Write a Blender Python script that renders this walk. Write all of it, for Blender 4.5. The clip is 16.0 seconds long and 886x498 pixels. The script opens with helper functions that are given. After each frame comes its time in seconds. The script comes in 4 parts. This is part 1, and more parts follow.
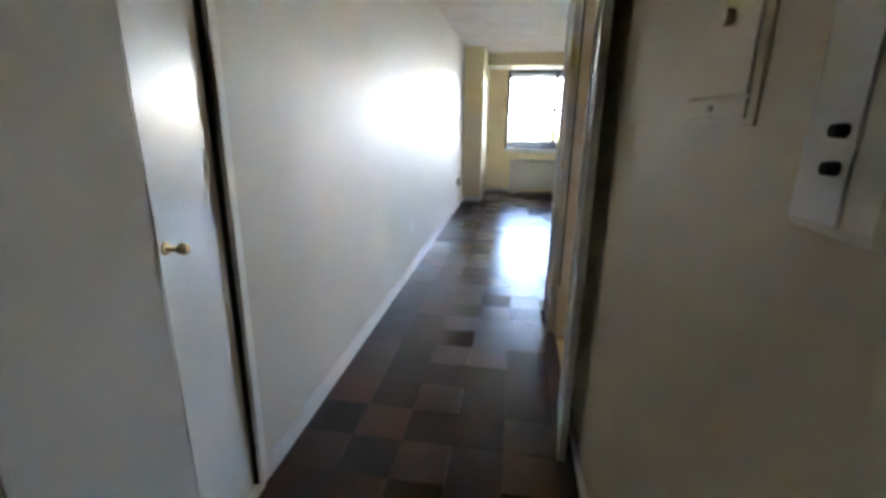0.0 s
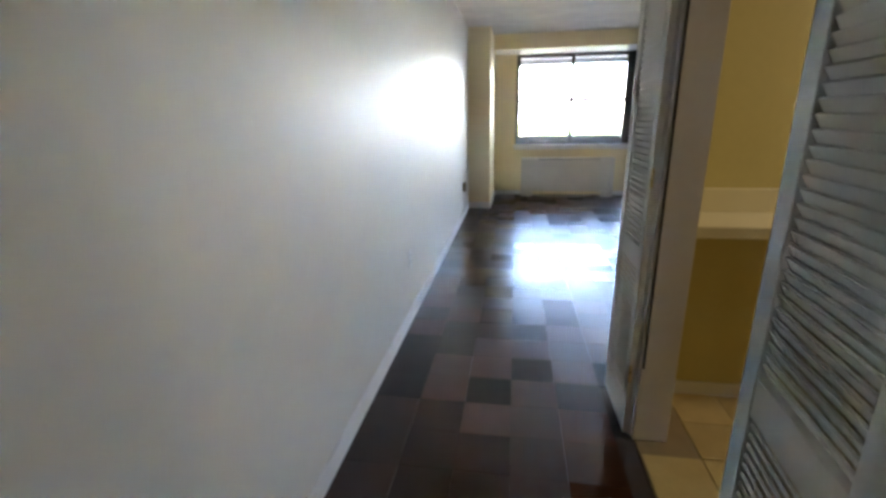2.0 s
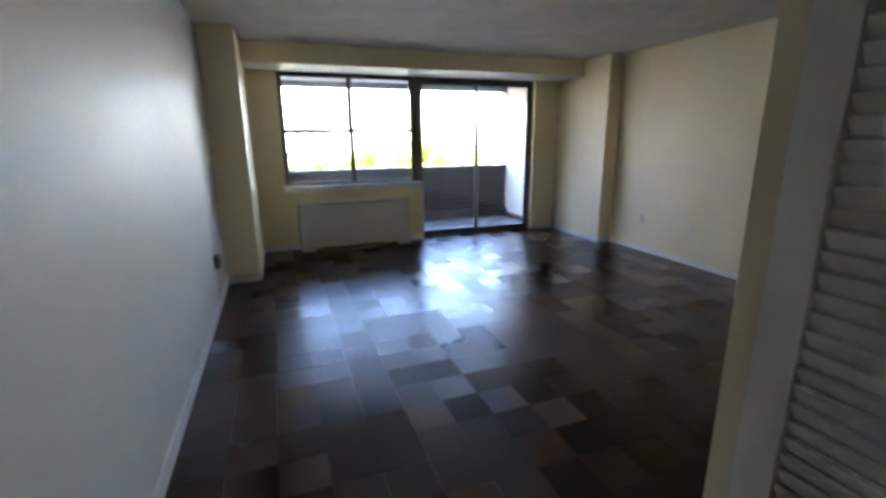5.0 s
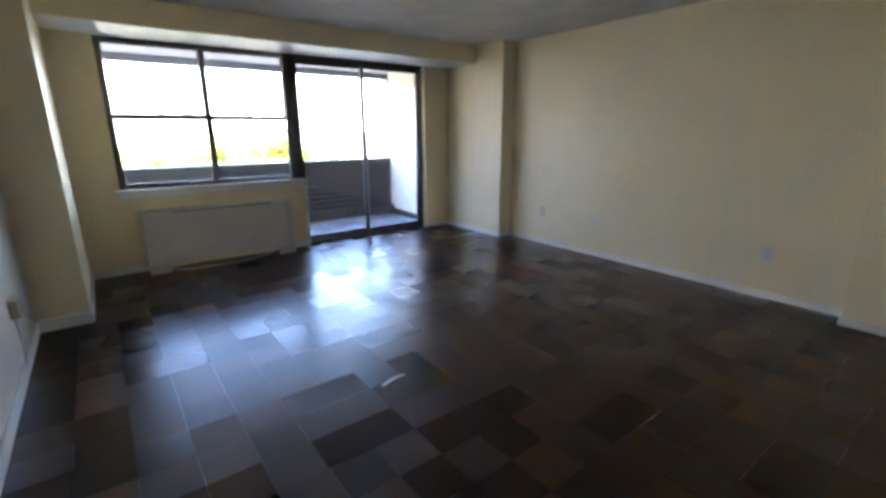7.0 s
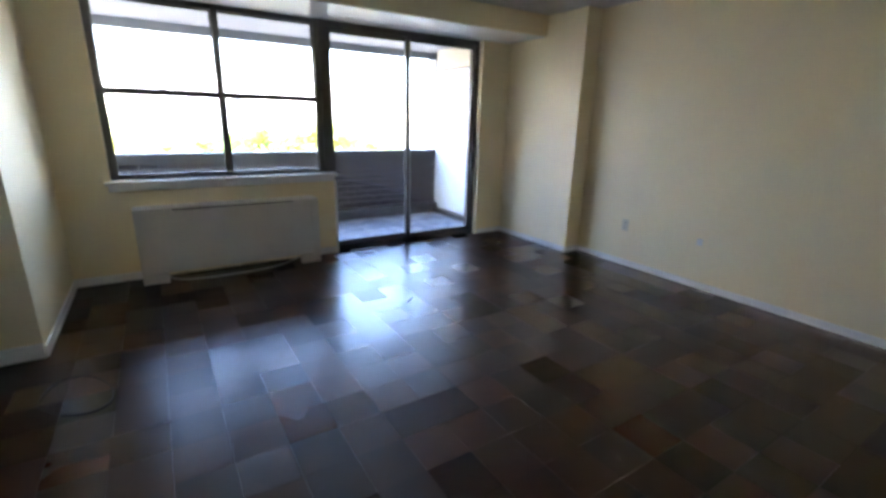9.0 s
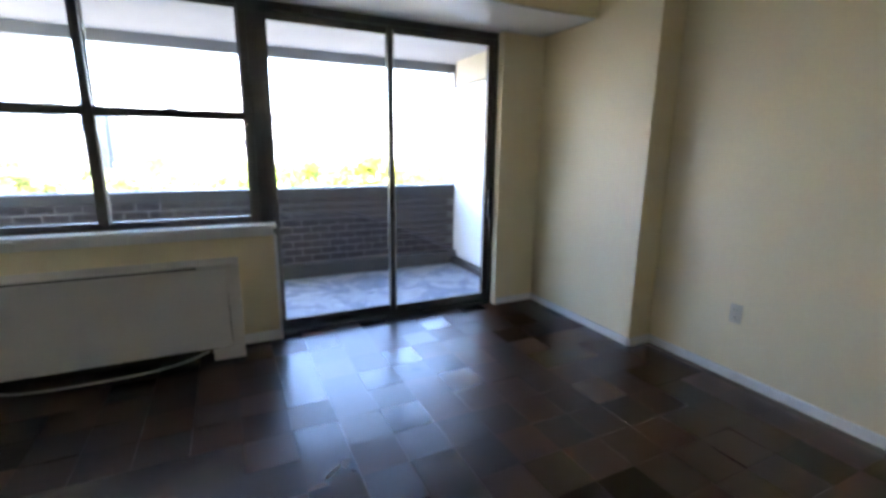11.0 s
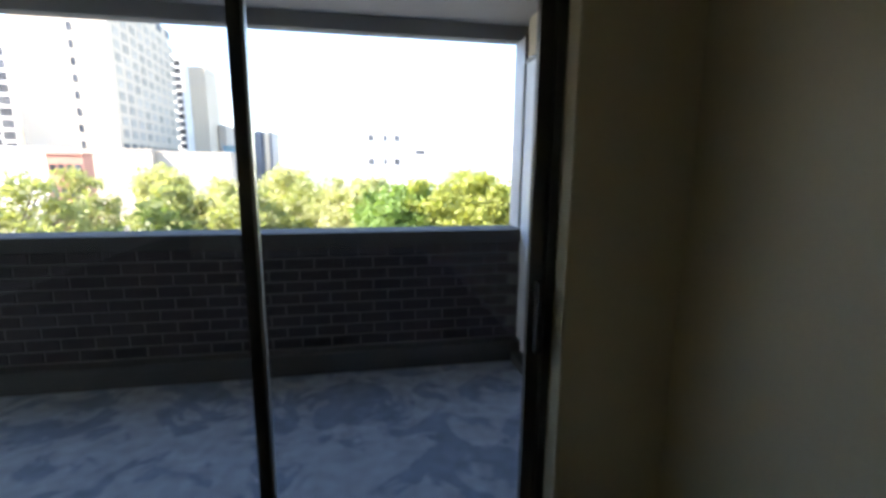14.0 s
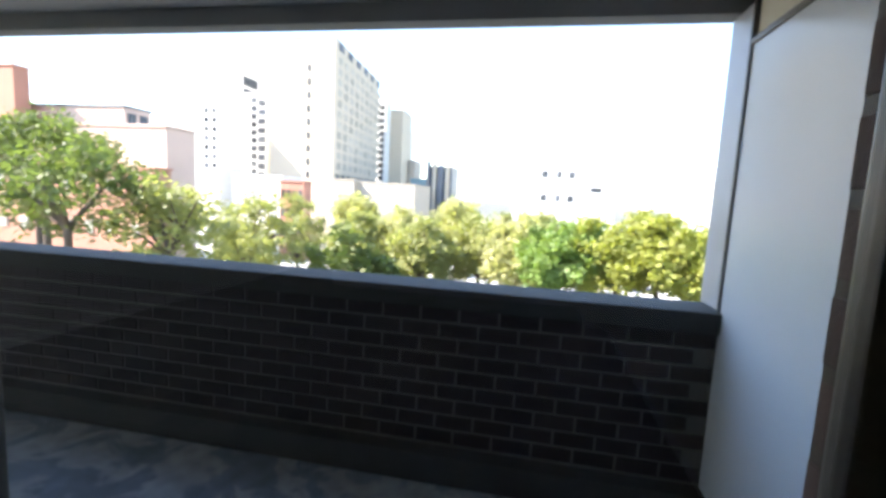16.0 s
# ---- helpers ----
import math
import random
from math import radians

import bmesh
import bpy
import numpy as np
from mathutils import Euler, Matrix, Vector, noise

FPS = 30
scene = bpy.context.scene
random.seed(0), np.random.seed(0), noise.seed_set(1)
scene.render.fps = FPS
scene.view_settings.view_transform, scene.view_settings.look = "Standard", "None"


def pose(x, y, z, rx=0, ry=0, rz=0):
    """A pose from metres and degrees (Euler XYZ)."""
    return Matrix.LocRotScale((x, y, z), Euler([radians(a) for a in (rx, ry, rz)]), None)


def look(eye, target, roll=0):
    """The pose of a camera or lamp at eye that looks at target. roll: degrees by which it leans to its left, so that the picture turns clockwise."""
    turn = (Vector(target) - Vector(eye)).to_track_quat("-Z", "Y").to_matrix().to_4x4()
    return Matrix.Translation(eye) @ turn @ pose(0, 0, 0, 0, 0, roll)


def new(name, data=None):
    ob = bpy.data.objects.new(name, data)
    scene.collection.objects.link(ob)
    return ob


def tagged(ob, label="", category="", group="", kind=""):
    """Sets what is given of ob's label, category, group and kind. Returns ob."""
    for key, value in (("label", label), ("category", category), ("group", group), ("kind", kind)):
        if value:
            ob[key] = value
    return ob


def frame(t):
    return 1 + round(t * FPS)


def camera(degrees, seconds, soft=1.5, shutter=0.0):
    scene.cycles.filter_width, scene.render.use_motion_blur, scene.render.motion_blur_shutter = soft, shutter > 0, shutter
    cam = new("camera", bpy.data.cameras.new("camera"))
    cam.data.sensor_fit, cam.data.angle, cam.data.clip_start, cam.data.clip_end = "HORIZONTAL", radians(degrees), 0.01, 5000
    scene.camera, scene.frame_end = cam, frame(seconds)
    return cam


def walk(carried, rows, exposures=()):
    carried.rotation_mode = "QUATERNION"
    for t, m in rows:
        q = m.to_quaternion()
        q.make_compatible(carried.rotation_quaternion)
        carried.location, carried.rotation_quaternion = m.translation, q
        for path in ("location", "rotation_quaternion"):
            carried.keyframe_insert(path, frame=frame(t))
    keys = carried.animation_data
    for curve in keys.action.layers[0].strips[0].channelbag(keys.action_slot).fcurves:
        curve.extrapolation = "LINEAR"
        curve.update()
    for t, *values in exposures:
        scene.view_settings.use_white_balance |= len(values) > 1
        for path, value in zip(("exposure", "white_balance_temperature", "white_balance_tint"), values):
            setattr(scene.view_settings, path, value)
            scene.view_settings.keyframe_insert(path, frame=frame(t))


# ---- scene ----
cam = camera(89.5, 16.0, soft=3.4)
PATH = [
    (0, (-0.2, -0.934, 1.337), (-0.497, 0.965, 0.785), 0.8),
    (0.5, (-0.233, -0.75, 1.369), (-0.942, 1.034, 0.808), 1.5),
    (1, (-0.297, -0.489, 1.356), (-0.861, 1.356, 0.826), -0.5),
    (1.5, (-0.383, -0.19, 1.359), (-0.743, 1.693, 0.79), -0.2),
    (2, (-0.413, 0.124, 1.326), (-0.719, 2.017, 0.758), -1.1),
    (2.5, (-0.393, 0.383, 1.338), (-0.624, 2.309, 0.85), -0.7),
    (3, (-0.444, 0.703, 1.339), (-0.48, 2.644, 0.859), -1.3),
    (3.5, (-0.49, 1.007, 1.343), (-0.366, 2.946, 0.868), 0.1),
    (4, (-0.453, 1.336, 1.328), (-0.271, 3.275, 0.873), 0.4),
    (4.5, (-0.457, 1.592, 1.336), (-0.081, 3.501, 0.873), -0.2),
    (5, (-0.502, 1.834, 1.447), (0.163, 3.657, 0.964), -0.5),
    (5.2, (-0.501, 1.903, 1.464), (0.212, 3.704, 0.964), -1.2),
    (7.3, (-0.551, 2.677, 1.405), (0.642, 4.193, 0.878), 0.0),
    (7.5, (-0.548, 2.722, 1.421), (0.645, 4.233, 0.88), 0.1),
    (8, (-0.466, 2.891, 1.336), (0.692, 4.429, 0.795), 0.8),
    (8.5, (-0.284, 3.206, 1.354), (0.759, 4.839, 0.858), 1.5),
    (9, (-0.077, 3.544, 1.384), (0.958, 5.164, 0.829), 1.4),
    (9.2, (-0.01, 3.685, 1.351), (1.086, 5.29, 0.88), 0.4),
    (11.4, (1.372, 5.027, 1.341), (2.191, 6.797, 0.896), 0.8),
    (11.5, (1.417, 5.093, 1.337), (2.225, 6.862, 0.873), 1.3),
    (11.6, (1.493, 5.144, 1.368), (2.258, 6.94, 0.933), 1.9),
    (12, (1.671, 5.413, 1.339), (2.455, 7.197, 0.887), 2.9),
    (12.5, (1.949, 5.767, 1.341), (2.648, 7.596, 0.935), 2.2),
    (13, (2.265, 6.085, 1.349), (2.762, 7.998, 1.042), 2.8),
    (13.5, (2.465, 6.361, 1.357), (2.915, 8.285, 1.046), 3.3),
    (14, (2.633, 6.76, 1.368), (2.994, 8.694, 1.009), 0.5),
    (14.5, (2.802, 7.103, 1.372), (2.938, 9.083, 1.123), 1.4),
    (15, (2.88, 7.408, 1.357), (2.877, 9.4, 1.182), 2.5),
    (15.5, (2.9, 7.64, 1.362), (2.736, 9.626, 1.201), -1.3),
    (16, (2.935, 7.74, 1.374), (2.563, 9.692, 1.146), 3.0),
]
EXPOSURES = [(0, 6.35, 6500, 25), (1, 6.45, 6500, 25), (2.5, 5.8, 6500, 25), (3.5, 5.3, 6300, 25), (4, 5.05, 6300, 25), (5, 4.95, 6300, 25), (7.5, 5.2, 6300, 25), (9, 5.2, 6300, 24), (11.5, 5.0, 6300, 22), (12.5, 4.25, 6300, 20), (13, 3.55, 6400, 18), (13.5, 3.0, 6500, 17), (14.5, 2.35, 6600, 15), (16, 2.35, 6700, 14)]
walk(cam, [(t, look(eye, target, roll)) for t, eye, target, roll in PATH], EXPOSURES)

# the walls run along x and y; the hall and room run towards +y, the balcony lies beyond y = 8.2
CEIL = 2.475
LEFT, RIGHT, HALL = -1.08, 3.85, 0.12
WIN = 8.0
TILE = 0.22
KITCHEN_WATTS = 0.165

# ---- light ----
world = bpy.data.worlds.new("sky")
scene.world = world
world.use_nodes = True
wn = world.node_tree
sky = wn.nodes.new("ShaderNodeTexSky")
sky.sky_type = "NISHITA"
sky.sun_disc = False
SUN_DIR = Vector((-0.75, -0.35, 0.75)).normalized()
sky.sun_elevation = math.asin(SUN_DIR.z)
sky.sun_rotation = math.atan2(SUN_DIR.x, SUN_DIR.y)
sky.air_density = 1.1
sky.dust_density = 0.3
sky.ozone_density = 2.5
wn.nodes["Background"].inputs[1].default_value = 0.15
wn.links.new(sky.outputs[0], wn.nodes["Background"].inputs[0])
sun = new("sun", bpy.data.lights.new("sun", "SUN"))
sun.data.energy = 5.0
sun.data.angle = radians(0.53)
sun.data.color = (1.0, 0.95, 0.86)
sun.matrix_world = look(SUN_DIR * 50, (0, 0, 0))


# ---- materials ----
def shader(name, rough=0.5, metal=0.0, spec=0.5):
    m = bpy.data.materials.new(name)
    m.use_nodes = True
    b = m.node_tree.nodes["Principled BSDF"]
    b.inputs["Roughness"].default_value = rough
    b.inputs["Metallic"].default_value = metal
    b.inputs["Specular IOR Level"].default_value = spec
    return m, m.node_tree, b


def surface(name, colour, rough=0.5, metal=0.0, vary=0.12, scale=3.0, fine=60.0, bump=0.15, rvary=0.1, stretch=(1, 1, 1), spec=0.5, per_object=0.0, second=None):
    """A painted or worked surface: broad blotches and fine grain in colour, gloss and relief."""
    m, t, b = shader(name, rough, metal, spec)
    n, l = t.nodes, t.links
    tc = n.new("ShaderNodeTexCoord")
    mp = n.new("ShaderNodeMapping")
    mp.inputs["Scale"].default_value = stretch
    l.new(tc.outputs["Object"], mp.inputs[0])
    big = n.new("ShaderNodeTexNoise")
    big.inputs["Scale"].default_value = scale
    big.inputs["Detail"].default_value = 5
    l.new(mp.outputs[0], big.inputs["Vector"])
    small = n.new("ShaderNodeTexNoise")
    small.inputs["Scale"].default_value = fine
    small.inputs["Detail"].default_value = 3
    l.new(mp.outputs[0], small.inputs["Vector"])
    mixf = n.new("ShaderNodeMath")
    mixf.operation = "MULTIPLY_ADD"
    l.new(small.outputs[0], mixf.inputs[0])
    mixf.inputs[1].default_value = 0.4
    l.new(big.outputs[0], mixf.inputs[2])
    ramp = n.new("ShaderNodeMapRange")
    ramp.inputs["From Min"].default_value = 0.4
    ramp.inputs["From Max"].default_value = 1.0
    l.new(mixf.outputs[0], ramp.inputs[0])
    mix = n.new("ShaderNodeMix")
    mix.data_type = "RGBA"
    lo = [c * (1 - vary) for c in colour]
    hi = second or [min(1, c * (1 + vary)) for c in colour]
    mix.inputs["A"].default_value = (*lo, 1)
    mix.inputs["B"].default_value = (*hi, 1)
    l.new(ramp.outputs[0], mix.inputs["Factor"])
    out = mix.outputs["Result"]
    if per_object:
        oi = n.new("ShaderNodeObjectInfo")
        mr = n.new("ShaderNodeMapRange")
        mr.inputs["To Min"].default_value = 1 - per_object
        mr.inputs["To Max"].default_value = 1 + per_object
        l.new(oi.outputs["Random"], mr.inputs[0])
        hs = n.new("ShaderNodeHueSaturation")
        l.new(mr.outputs[0], hs.inputs["Value"])
        l.new(out, hs.inputs["Color"])
        out = hs.outputs[0]
    l.new(out, b.inputs["Base Color"])
    rr = n.new("ShaderNodeMapRange")
    rr.inputs["To Min"].default_value = max(0.02, rough - rvary)
    rr.inputs["To Max"].default_value = min(1, rough + rvary)
    l.new(big.outputs[0], rr.inputs[0])
    l.new(rr.outputs[0], b.inputs["Roughness"])
    if bump:
        bp = n.new("ShaderNodeBump")
        bp.inputs["Strength"].default_value = bump
        bp.inputs["Distance"].default_value = 0.004
        l.new(mixf.outputs[0], bp.inputs["Height"])
        l.new(bp.outputs[0], b.inputs["Normal"])
    return m


def parquet_material(name, island, dark, light, rough, spread):
    """Dark stained oak mosaic under worn varnish: each tile has its own tone and gloss."""
    m, t, b = shader(name, rough, 0.0, 0.5)
    n, l = t.nodes, t.links
    if island:
        rnd = n.new("ShaderNodeNewGeometry").outputs["Random Per Island"]
    else:
        rnd = n.new("ShaderNodeObjectInfo").outputs["Random"]

    def math_node(op, a, b_, c=None):
        q = n.new("ShaderNodeMath")
        q.operation = op
        for i, v in enumerate((a, b_, c)):
            if v is None:
                continue
            if isinstance(v, (int, float)):
                q.inputs[i].default_value = v
            else:
                l.new(v, q.inputs[i])
        return q.outputs[0]

    tc = n.new("ShaderNodeTexCoord")
    wear = n.new("ShaderNodeTexNoise")
    wear.inputs["Scale"].default_value = 5.0
    wear.inputs["Detail"].default_value = 1
    l.new(tc.outputs["Object"], wear.inputs["Vector"])
    other = math_node("FRACT", math_node("MULTIPLY", rnd, 17.31), 0.0)
    tone = math_node("MULTIPLY_ADD", wear.outputs[0], 0.4, math_node("MULTIPLY_ADD", math_node("POWER", rnd, 1.6), 0.75, -0.06))
    mix = n.new("ShaderNodeMix")
    mix.data_type = "RGBA"
    mix.inputs["A"].default_value = (*dark, 1)
    mix.inputs["B"].default_value = (*light, 1)
    l.new(tone, mix.inputs["Factor"])
    l.new(mix.outputs["Result"], b.inputs["Base Color"])
    l.new(math_node("MULTIPLY_ADD", other, spread, rough - 0.02), b.inputs["Roughness"])
    return m


# cream lightened so the colour carries some of the right wall's light
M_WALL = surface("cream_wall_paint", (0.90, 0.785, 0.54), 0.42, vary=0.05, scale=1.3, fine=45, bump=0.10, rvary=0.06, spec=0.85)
M_LWALL = surface("pale_satin_wall_paint", (0.67, 0.643, 0.585), 0.52, vary=0.04, scale=1.1, fine=14, bump=0.2, rvary=0.05, spec=1.0)
# the walls' cream at about 0.7, with the hall's dimness put into it
M_HALLWALL = surface("dimmed_cream_hall_paint", (0.63, 0.54, 0.37), 0.42, vary=0.05, scale=1.3, fine=45, bump=0.12)
M_CEIL = surface("rough_ceiling_plaster", (0.72, 0.68, 0.63), 0.75, vary=0.14, scale=3.5, fine=70, bump=0.45)
M_TRIM = surface("white_trim_paint", (0.86, 0.86, 0.85), 0.35, vary=0.05, scale=4, fine=90, bump=0.06)
M_DOOR = surface("white_door_paint", (0.82, 0.83, 0.84), 0.33, vary=0.04, scale=2, fine=60, bump=0.06, rvary=0.05)
M_LOUVRE = surface("white_louvre_paint", (0.72, 0.70, 0.66), 0.5, vary=0.06, scale=5, fine=90, bump=0.08)
M_FRAME = surface("bronze_aluminium", (0.11, 0.103, 0.096), 0.45, metal=0.4, vary=0.25, scale=6, fine=120, bump=0.05)
M_STILE = surface("bright_metal_and_edge_glint", (0.55, 0.54, 0.52), 0.35, metal=0.8, vary=0.12, scale=6, fine=120, bump=0.04)
M_RAD = surface("radiator_enamel", (0.72, 0.69, 0.65), 0.42, vary=0.06, scale=3, fine=60, bump=0.06)
# near-black for painted shade in gaps and recesses, and for dark small parts
M_DARK = surface("recess_shade_and_dark_parts", (0.02, 0.018, 0.016), 0.8, vary=0.3)
M_BRASS = surface("worn_brass", (0.72, 0.58, 0.32), 0.28, metal=1.0, vary=0.15, scale=20, fine=200, bump=0.05)
M_PLATE = surface("ivory_plastic", (0.70, 0.66, 0.54), 0.4, vary=0.04, scale=20, bump=0.0)
M_WPLATE = surface("white_plastic", (0.78, 0.78, 0.76), 0.4, vary=0.04, scale=20, bump=0.0)
M_BEIGE = surface("beige_plastic", (0.42, 0.34, 0.22), 0.45, vary=0.1, scale=20, bump=0.03)
M_CABLE = surface("black_cable", (0.03, 0.028, 0.026), 0.5, vary=0.1, bump=0.0)
M_WCABLE = surface("white_cable", (0.55, 0.55, 0.52), 0.5, vary=0.1, bump=0.0)
M_PAPER = surface("scrap_paper", (0.5, 0.48, 0.45), 0.8, vary=0.06, scale=30)
M_KWALL = surface("yellow_kitchen_paint", (0.66, 0.58, 0.24), 0.42, vary=0.06, scale=1.6, fine=50, bump=0.10)
M_COUNTER = surface("cream_laminate", (0.78, 0.72, 0.46), 0.35, vary=0.04, scale=6, fine=140, bump=0.02)
M_KTILE = surface("yellow_vinyl_tile", (0.58, 0.46, 0.20), 0.35, vary=0.12, scale=8, fine=60, bump=0.06, per_object=0.08)
M_GROUT = surface("dark_joint", (0.035, 0.022, 0.015), 0.6, vary=0.3, scale=9)
M_KGROUT = surface("tan_joint", (0.30, 0.23, 0.12), 0.7, vary=0.2, scale=9)
M_BRICK = surface("dark_purple_brick", (0.036, 0.026, 0.029), 0.85, vary=0.3, scale=9, fine=160, bump=0.5, per_object=0.3)
M_PIER = surface("red_brown_brick", (0.06, 0.032, 0.028), 0.8, vary=0.3, scale=9, fine=160, bump=0.5, per_object=0.3)
M_MORTAR = surface("grey_mortar", (0.16, 0.15, 0.145), 0.9, vary=0.2, scale=20, fine=200, bump=0.5)
M_CONC = surface("grey_concrete", (0.24, 0.24, 0.245), 0.8, vary=0.2, scale=2.5, fine=90, bump=0.35)
M_COPING = surface("dark_grey_coping", (0.054, 0.052, 0.050), 0.8, vary=0.2, scale=3, fine=90, bump=0.3)
M_SOFFIT = surface("painted_concrete_soffit", (0.37, 0.37, 0.38), 0.8, vary=0.10, scale=1.5, fine=60, bump=0.25)
M_PANEL = surface("pale_side_panel", (0.62, 0.65, 0.70), 0.22, vary=0.06, scale=0.9, fine=6, bump=0.10)
M_OUTBEIGE = surface("beige_render", (0.60, 0.55, 0.44), 0.7, vary=0.1, scale=3)
M_POST = surface("galvanised_grey", (0.42, 0.43, 0.46), 0.5, metal=0.3, vary=0.15, scale=5)
# second pair lighter for alternate tiles, putting their grain sheen into base colour
TONES = (((0.008, 0.0026, 0.001), (0.052, 0.0155, 0.0045), 0.235, 0.10), ((0.011, 0.0036, 0.0013), (0.066, 0.020, 0.0058), 0.275, 0.12))
M_PARQUET = [parquet_material("dark_oak_parquet", False, *TONES[0]), parquet_material("brown_oak_sheen_parquet", False, *TONES[1])]
M_PARQUET_FAR = [parquet_material("dark_oak_parquet_joined", True, *TONES[0]), parquet_material("brown_oak_sheen_parquet_joined", True, *TONES[1])]


def balcony_floor_material():
    """Grey deck paint, flaked off in ragged patches down to pale concrete."""
    m, t, b = shader("flaking_deck_paint", 0.6)
    n, l = t.nodes, t.links
    tc = n.new("ShaderNodeTexCoord")
    no = n.new("ShaderNodeTexNoise")
    no.inputs["Scale"].default_value = 2.6
    no.inputs["Detail"].default_value = 9
    no.inputs["Roughness"].default_value = 0.62
    no.inputs["Distortion"].default_value = 0.9
    l.new(tc.outputs["Object"], no.inputs["Vector"])
    r = n.new("ShaderNodeValToRGB")
    e = r.color_ramp.elements
    e[0].position, e[0].color = 0.455, (0.17, 0.195, 0.235, 1)
    e[1].position, e[1].color = 0.50, (0.30, 0.315, 0.335, 1)
    l.new(no.outputs[0], r.inputs[0])
    fi = n.new("ShaderNodeTexNoise")
    fi.inputs["Scale"].default_value = 12
    fi.inputs["Detail"].default_value = 5
    l.new(tc.outputs["Object"], fi.inputs["Vector"])
    mx = n.new("ShaderNodeMix")
    mx.data_type = "RGBA"
    mx.blend_type = "OVERLAY"
    mx.inputs["Factor"].default_value = 0.5
    l.new(r.outputs[0], mx.inputs["A"])
    l.new(fi.outputs[0], mx.inputs["B"])
    l.new(mx.outputs["Result"], b.inputs["Base Color"])
    bp = n.new("ShaderNodeBump")
    bp.inputs["Strength"].default_value = 0.3
    bp.inputs["Distance"].default_value = 0.004
    l.new(no.outputs[0], bp.inputs["Height"])
    l.new(bp.outputs[0], b.inputs["Normal"])
    return m


M_DECK = balcony_floor_material()


def glass_material():
    m = bpy.data.materials.new("window_glass")
    m.use_nodes = True
    n, l = m.node_tree.nodes, m.node_tree.links
    b = n["Principled BSDF"]
    b.inputs["Base Color"].default_value = (0.97, 0.985, 0.98, 1)
    b.inputs["Roughness"].default_value = 0.0
    b.inputs["Transmission Weight"].default_value = 1.0
    b.inputs["IOR"].default_value = 1.45
    return m


M_GLASS = glass_material()


# ---- building helpers ----
def box(bm, x0, x1, y0, y1, z0, z1, bevel=0.0, m=None):
    r = bmesh.ops.create_cube(bm, size=1)
    vs = r["verts"]
    bmesh.ops.scale(bm, verts=vs, vec=(x1 - x0, y1 - y0, z1 - z0))
    bmesh.ops.translate(bm, verts=vs, vec=((x0 + x1) / 2, (y0 + y1) / 2, (z0 + z1) / 2))
    if bevel:
        es = list({e for v in vs for e in v.link_edges})
        out = bmesh.ops.bevel(bm, geom=es, offset=bevel, segments=2, affect="EDGES", profile=0.6)
        vs = list({v for f in out["faces"] for v in f.verts})
    if m is not None:
        bmesh.ops.transform(bm, matrix=m, verts=vs)
    return vs


def rod(bm, a, b, r0, r1=None, seg=12):
    a, b = Vector(a), Vector(b)
    d = b - a
    m = Matrix.Translation((a + b) / 2) @ d.to_track_quat("Z", "Y").to_matrix().to_4x4()
    bmesh.ops.create_cone(bm, cap_ends=True, segments=seg, radius1=r0, radius2=r0 if r1 is None else r1, depth=d.length, matrix=m)


def link_mesh(name, bm, material, smooth=False):
    me = bpy.data.meshes.new(name)
    bm.normal_update()
    bm.to_mesh(me)
    bm.free()
    if smooth:
        for p in me.polygons:
            p.use_smooth = True
    me.materials.append(material)
    return new(name, me)


def part(name, bm, material, parent, label="", smooth=False):
    ob = link_mesh(name, bm, material, smooth)
    ob.parent = parent
    ob.matrix_parent_inverse = parent.matrix_basis.inverted()
    if label:
        tagged(ob, label)
    return ob


def base(name, at, label, category, group="", kind=""):
    e = new(name)
    e.empty_display_size = 0.1
    e.location = at
    return tagged(e, label, category, group, kind)


def boxes(name, material, *bs, bevel=0.0, label="", category="", kind="structure"):
    bm = bmesh.new()
    for q in bs:
        box(bm, *q, bevel=bevel)
    return tagged(link_mesh(name, bm, material), label, category, "", kind)


def bpart(name, material, parent, *bs, bevel=0.0, label=""):
    bm = bmesh.new()
    for q in bs:
        box(bm, *q, bevel=bevel)
    return part(name, bm, material, parent, label)


# ---- large structure ----
floor = boxes("floor", M_GROUT, (-2.2, 4.1, -2.2, 8.06, -0.2, -0.012), label="dark oak mosaic parquet floor with a worn gloss", category="floor")
boxes("ceiling", M_CEIL, (-2.2, 4.1, -2.2, 8.2, CEIL, CEIL + 0.2), label="off-white textured plaster ceiling", category="ceiling")
boxes("wall_left", M_LWALL, (LEFT - 0.15, LEFT, 0.33, 8.2, 0, CEIL), (LEFT - 0.15, LEFT, -0.42, 0.33, 2.06, CEIL), (LEFT - 0.15, LEFT, -2.2, -0.42, 0, CEIL),
      label="long pale satin-painted hall and living room wall", category="wall")
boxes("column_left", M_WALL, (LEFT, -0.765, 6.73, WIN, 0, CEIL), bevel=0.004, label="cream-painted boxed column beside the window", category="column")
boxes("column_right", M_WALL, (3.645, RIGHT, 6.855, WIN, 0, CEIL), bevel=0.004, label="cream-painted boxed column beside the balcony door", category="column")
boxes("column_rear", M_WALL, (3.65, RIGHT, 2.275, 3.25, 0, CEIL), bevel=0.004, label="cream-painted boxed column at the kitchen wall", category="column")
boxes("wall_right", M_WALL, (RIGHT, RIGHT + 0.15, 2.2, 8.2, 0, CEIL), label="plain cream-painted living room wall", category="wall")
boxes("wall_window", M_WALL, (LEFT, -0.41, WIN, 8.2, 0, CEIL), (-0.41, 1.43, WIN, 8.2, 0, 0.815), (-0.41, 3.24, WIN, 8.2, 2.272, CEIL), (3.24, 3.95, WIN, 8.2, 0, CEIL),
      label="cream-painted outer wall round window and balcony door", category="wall")
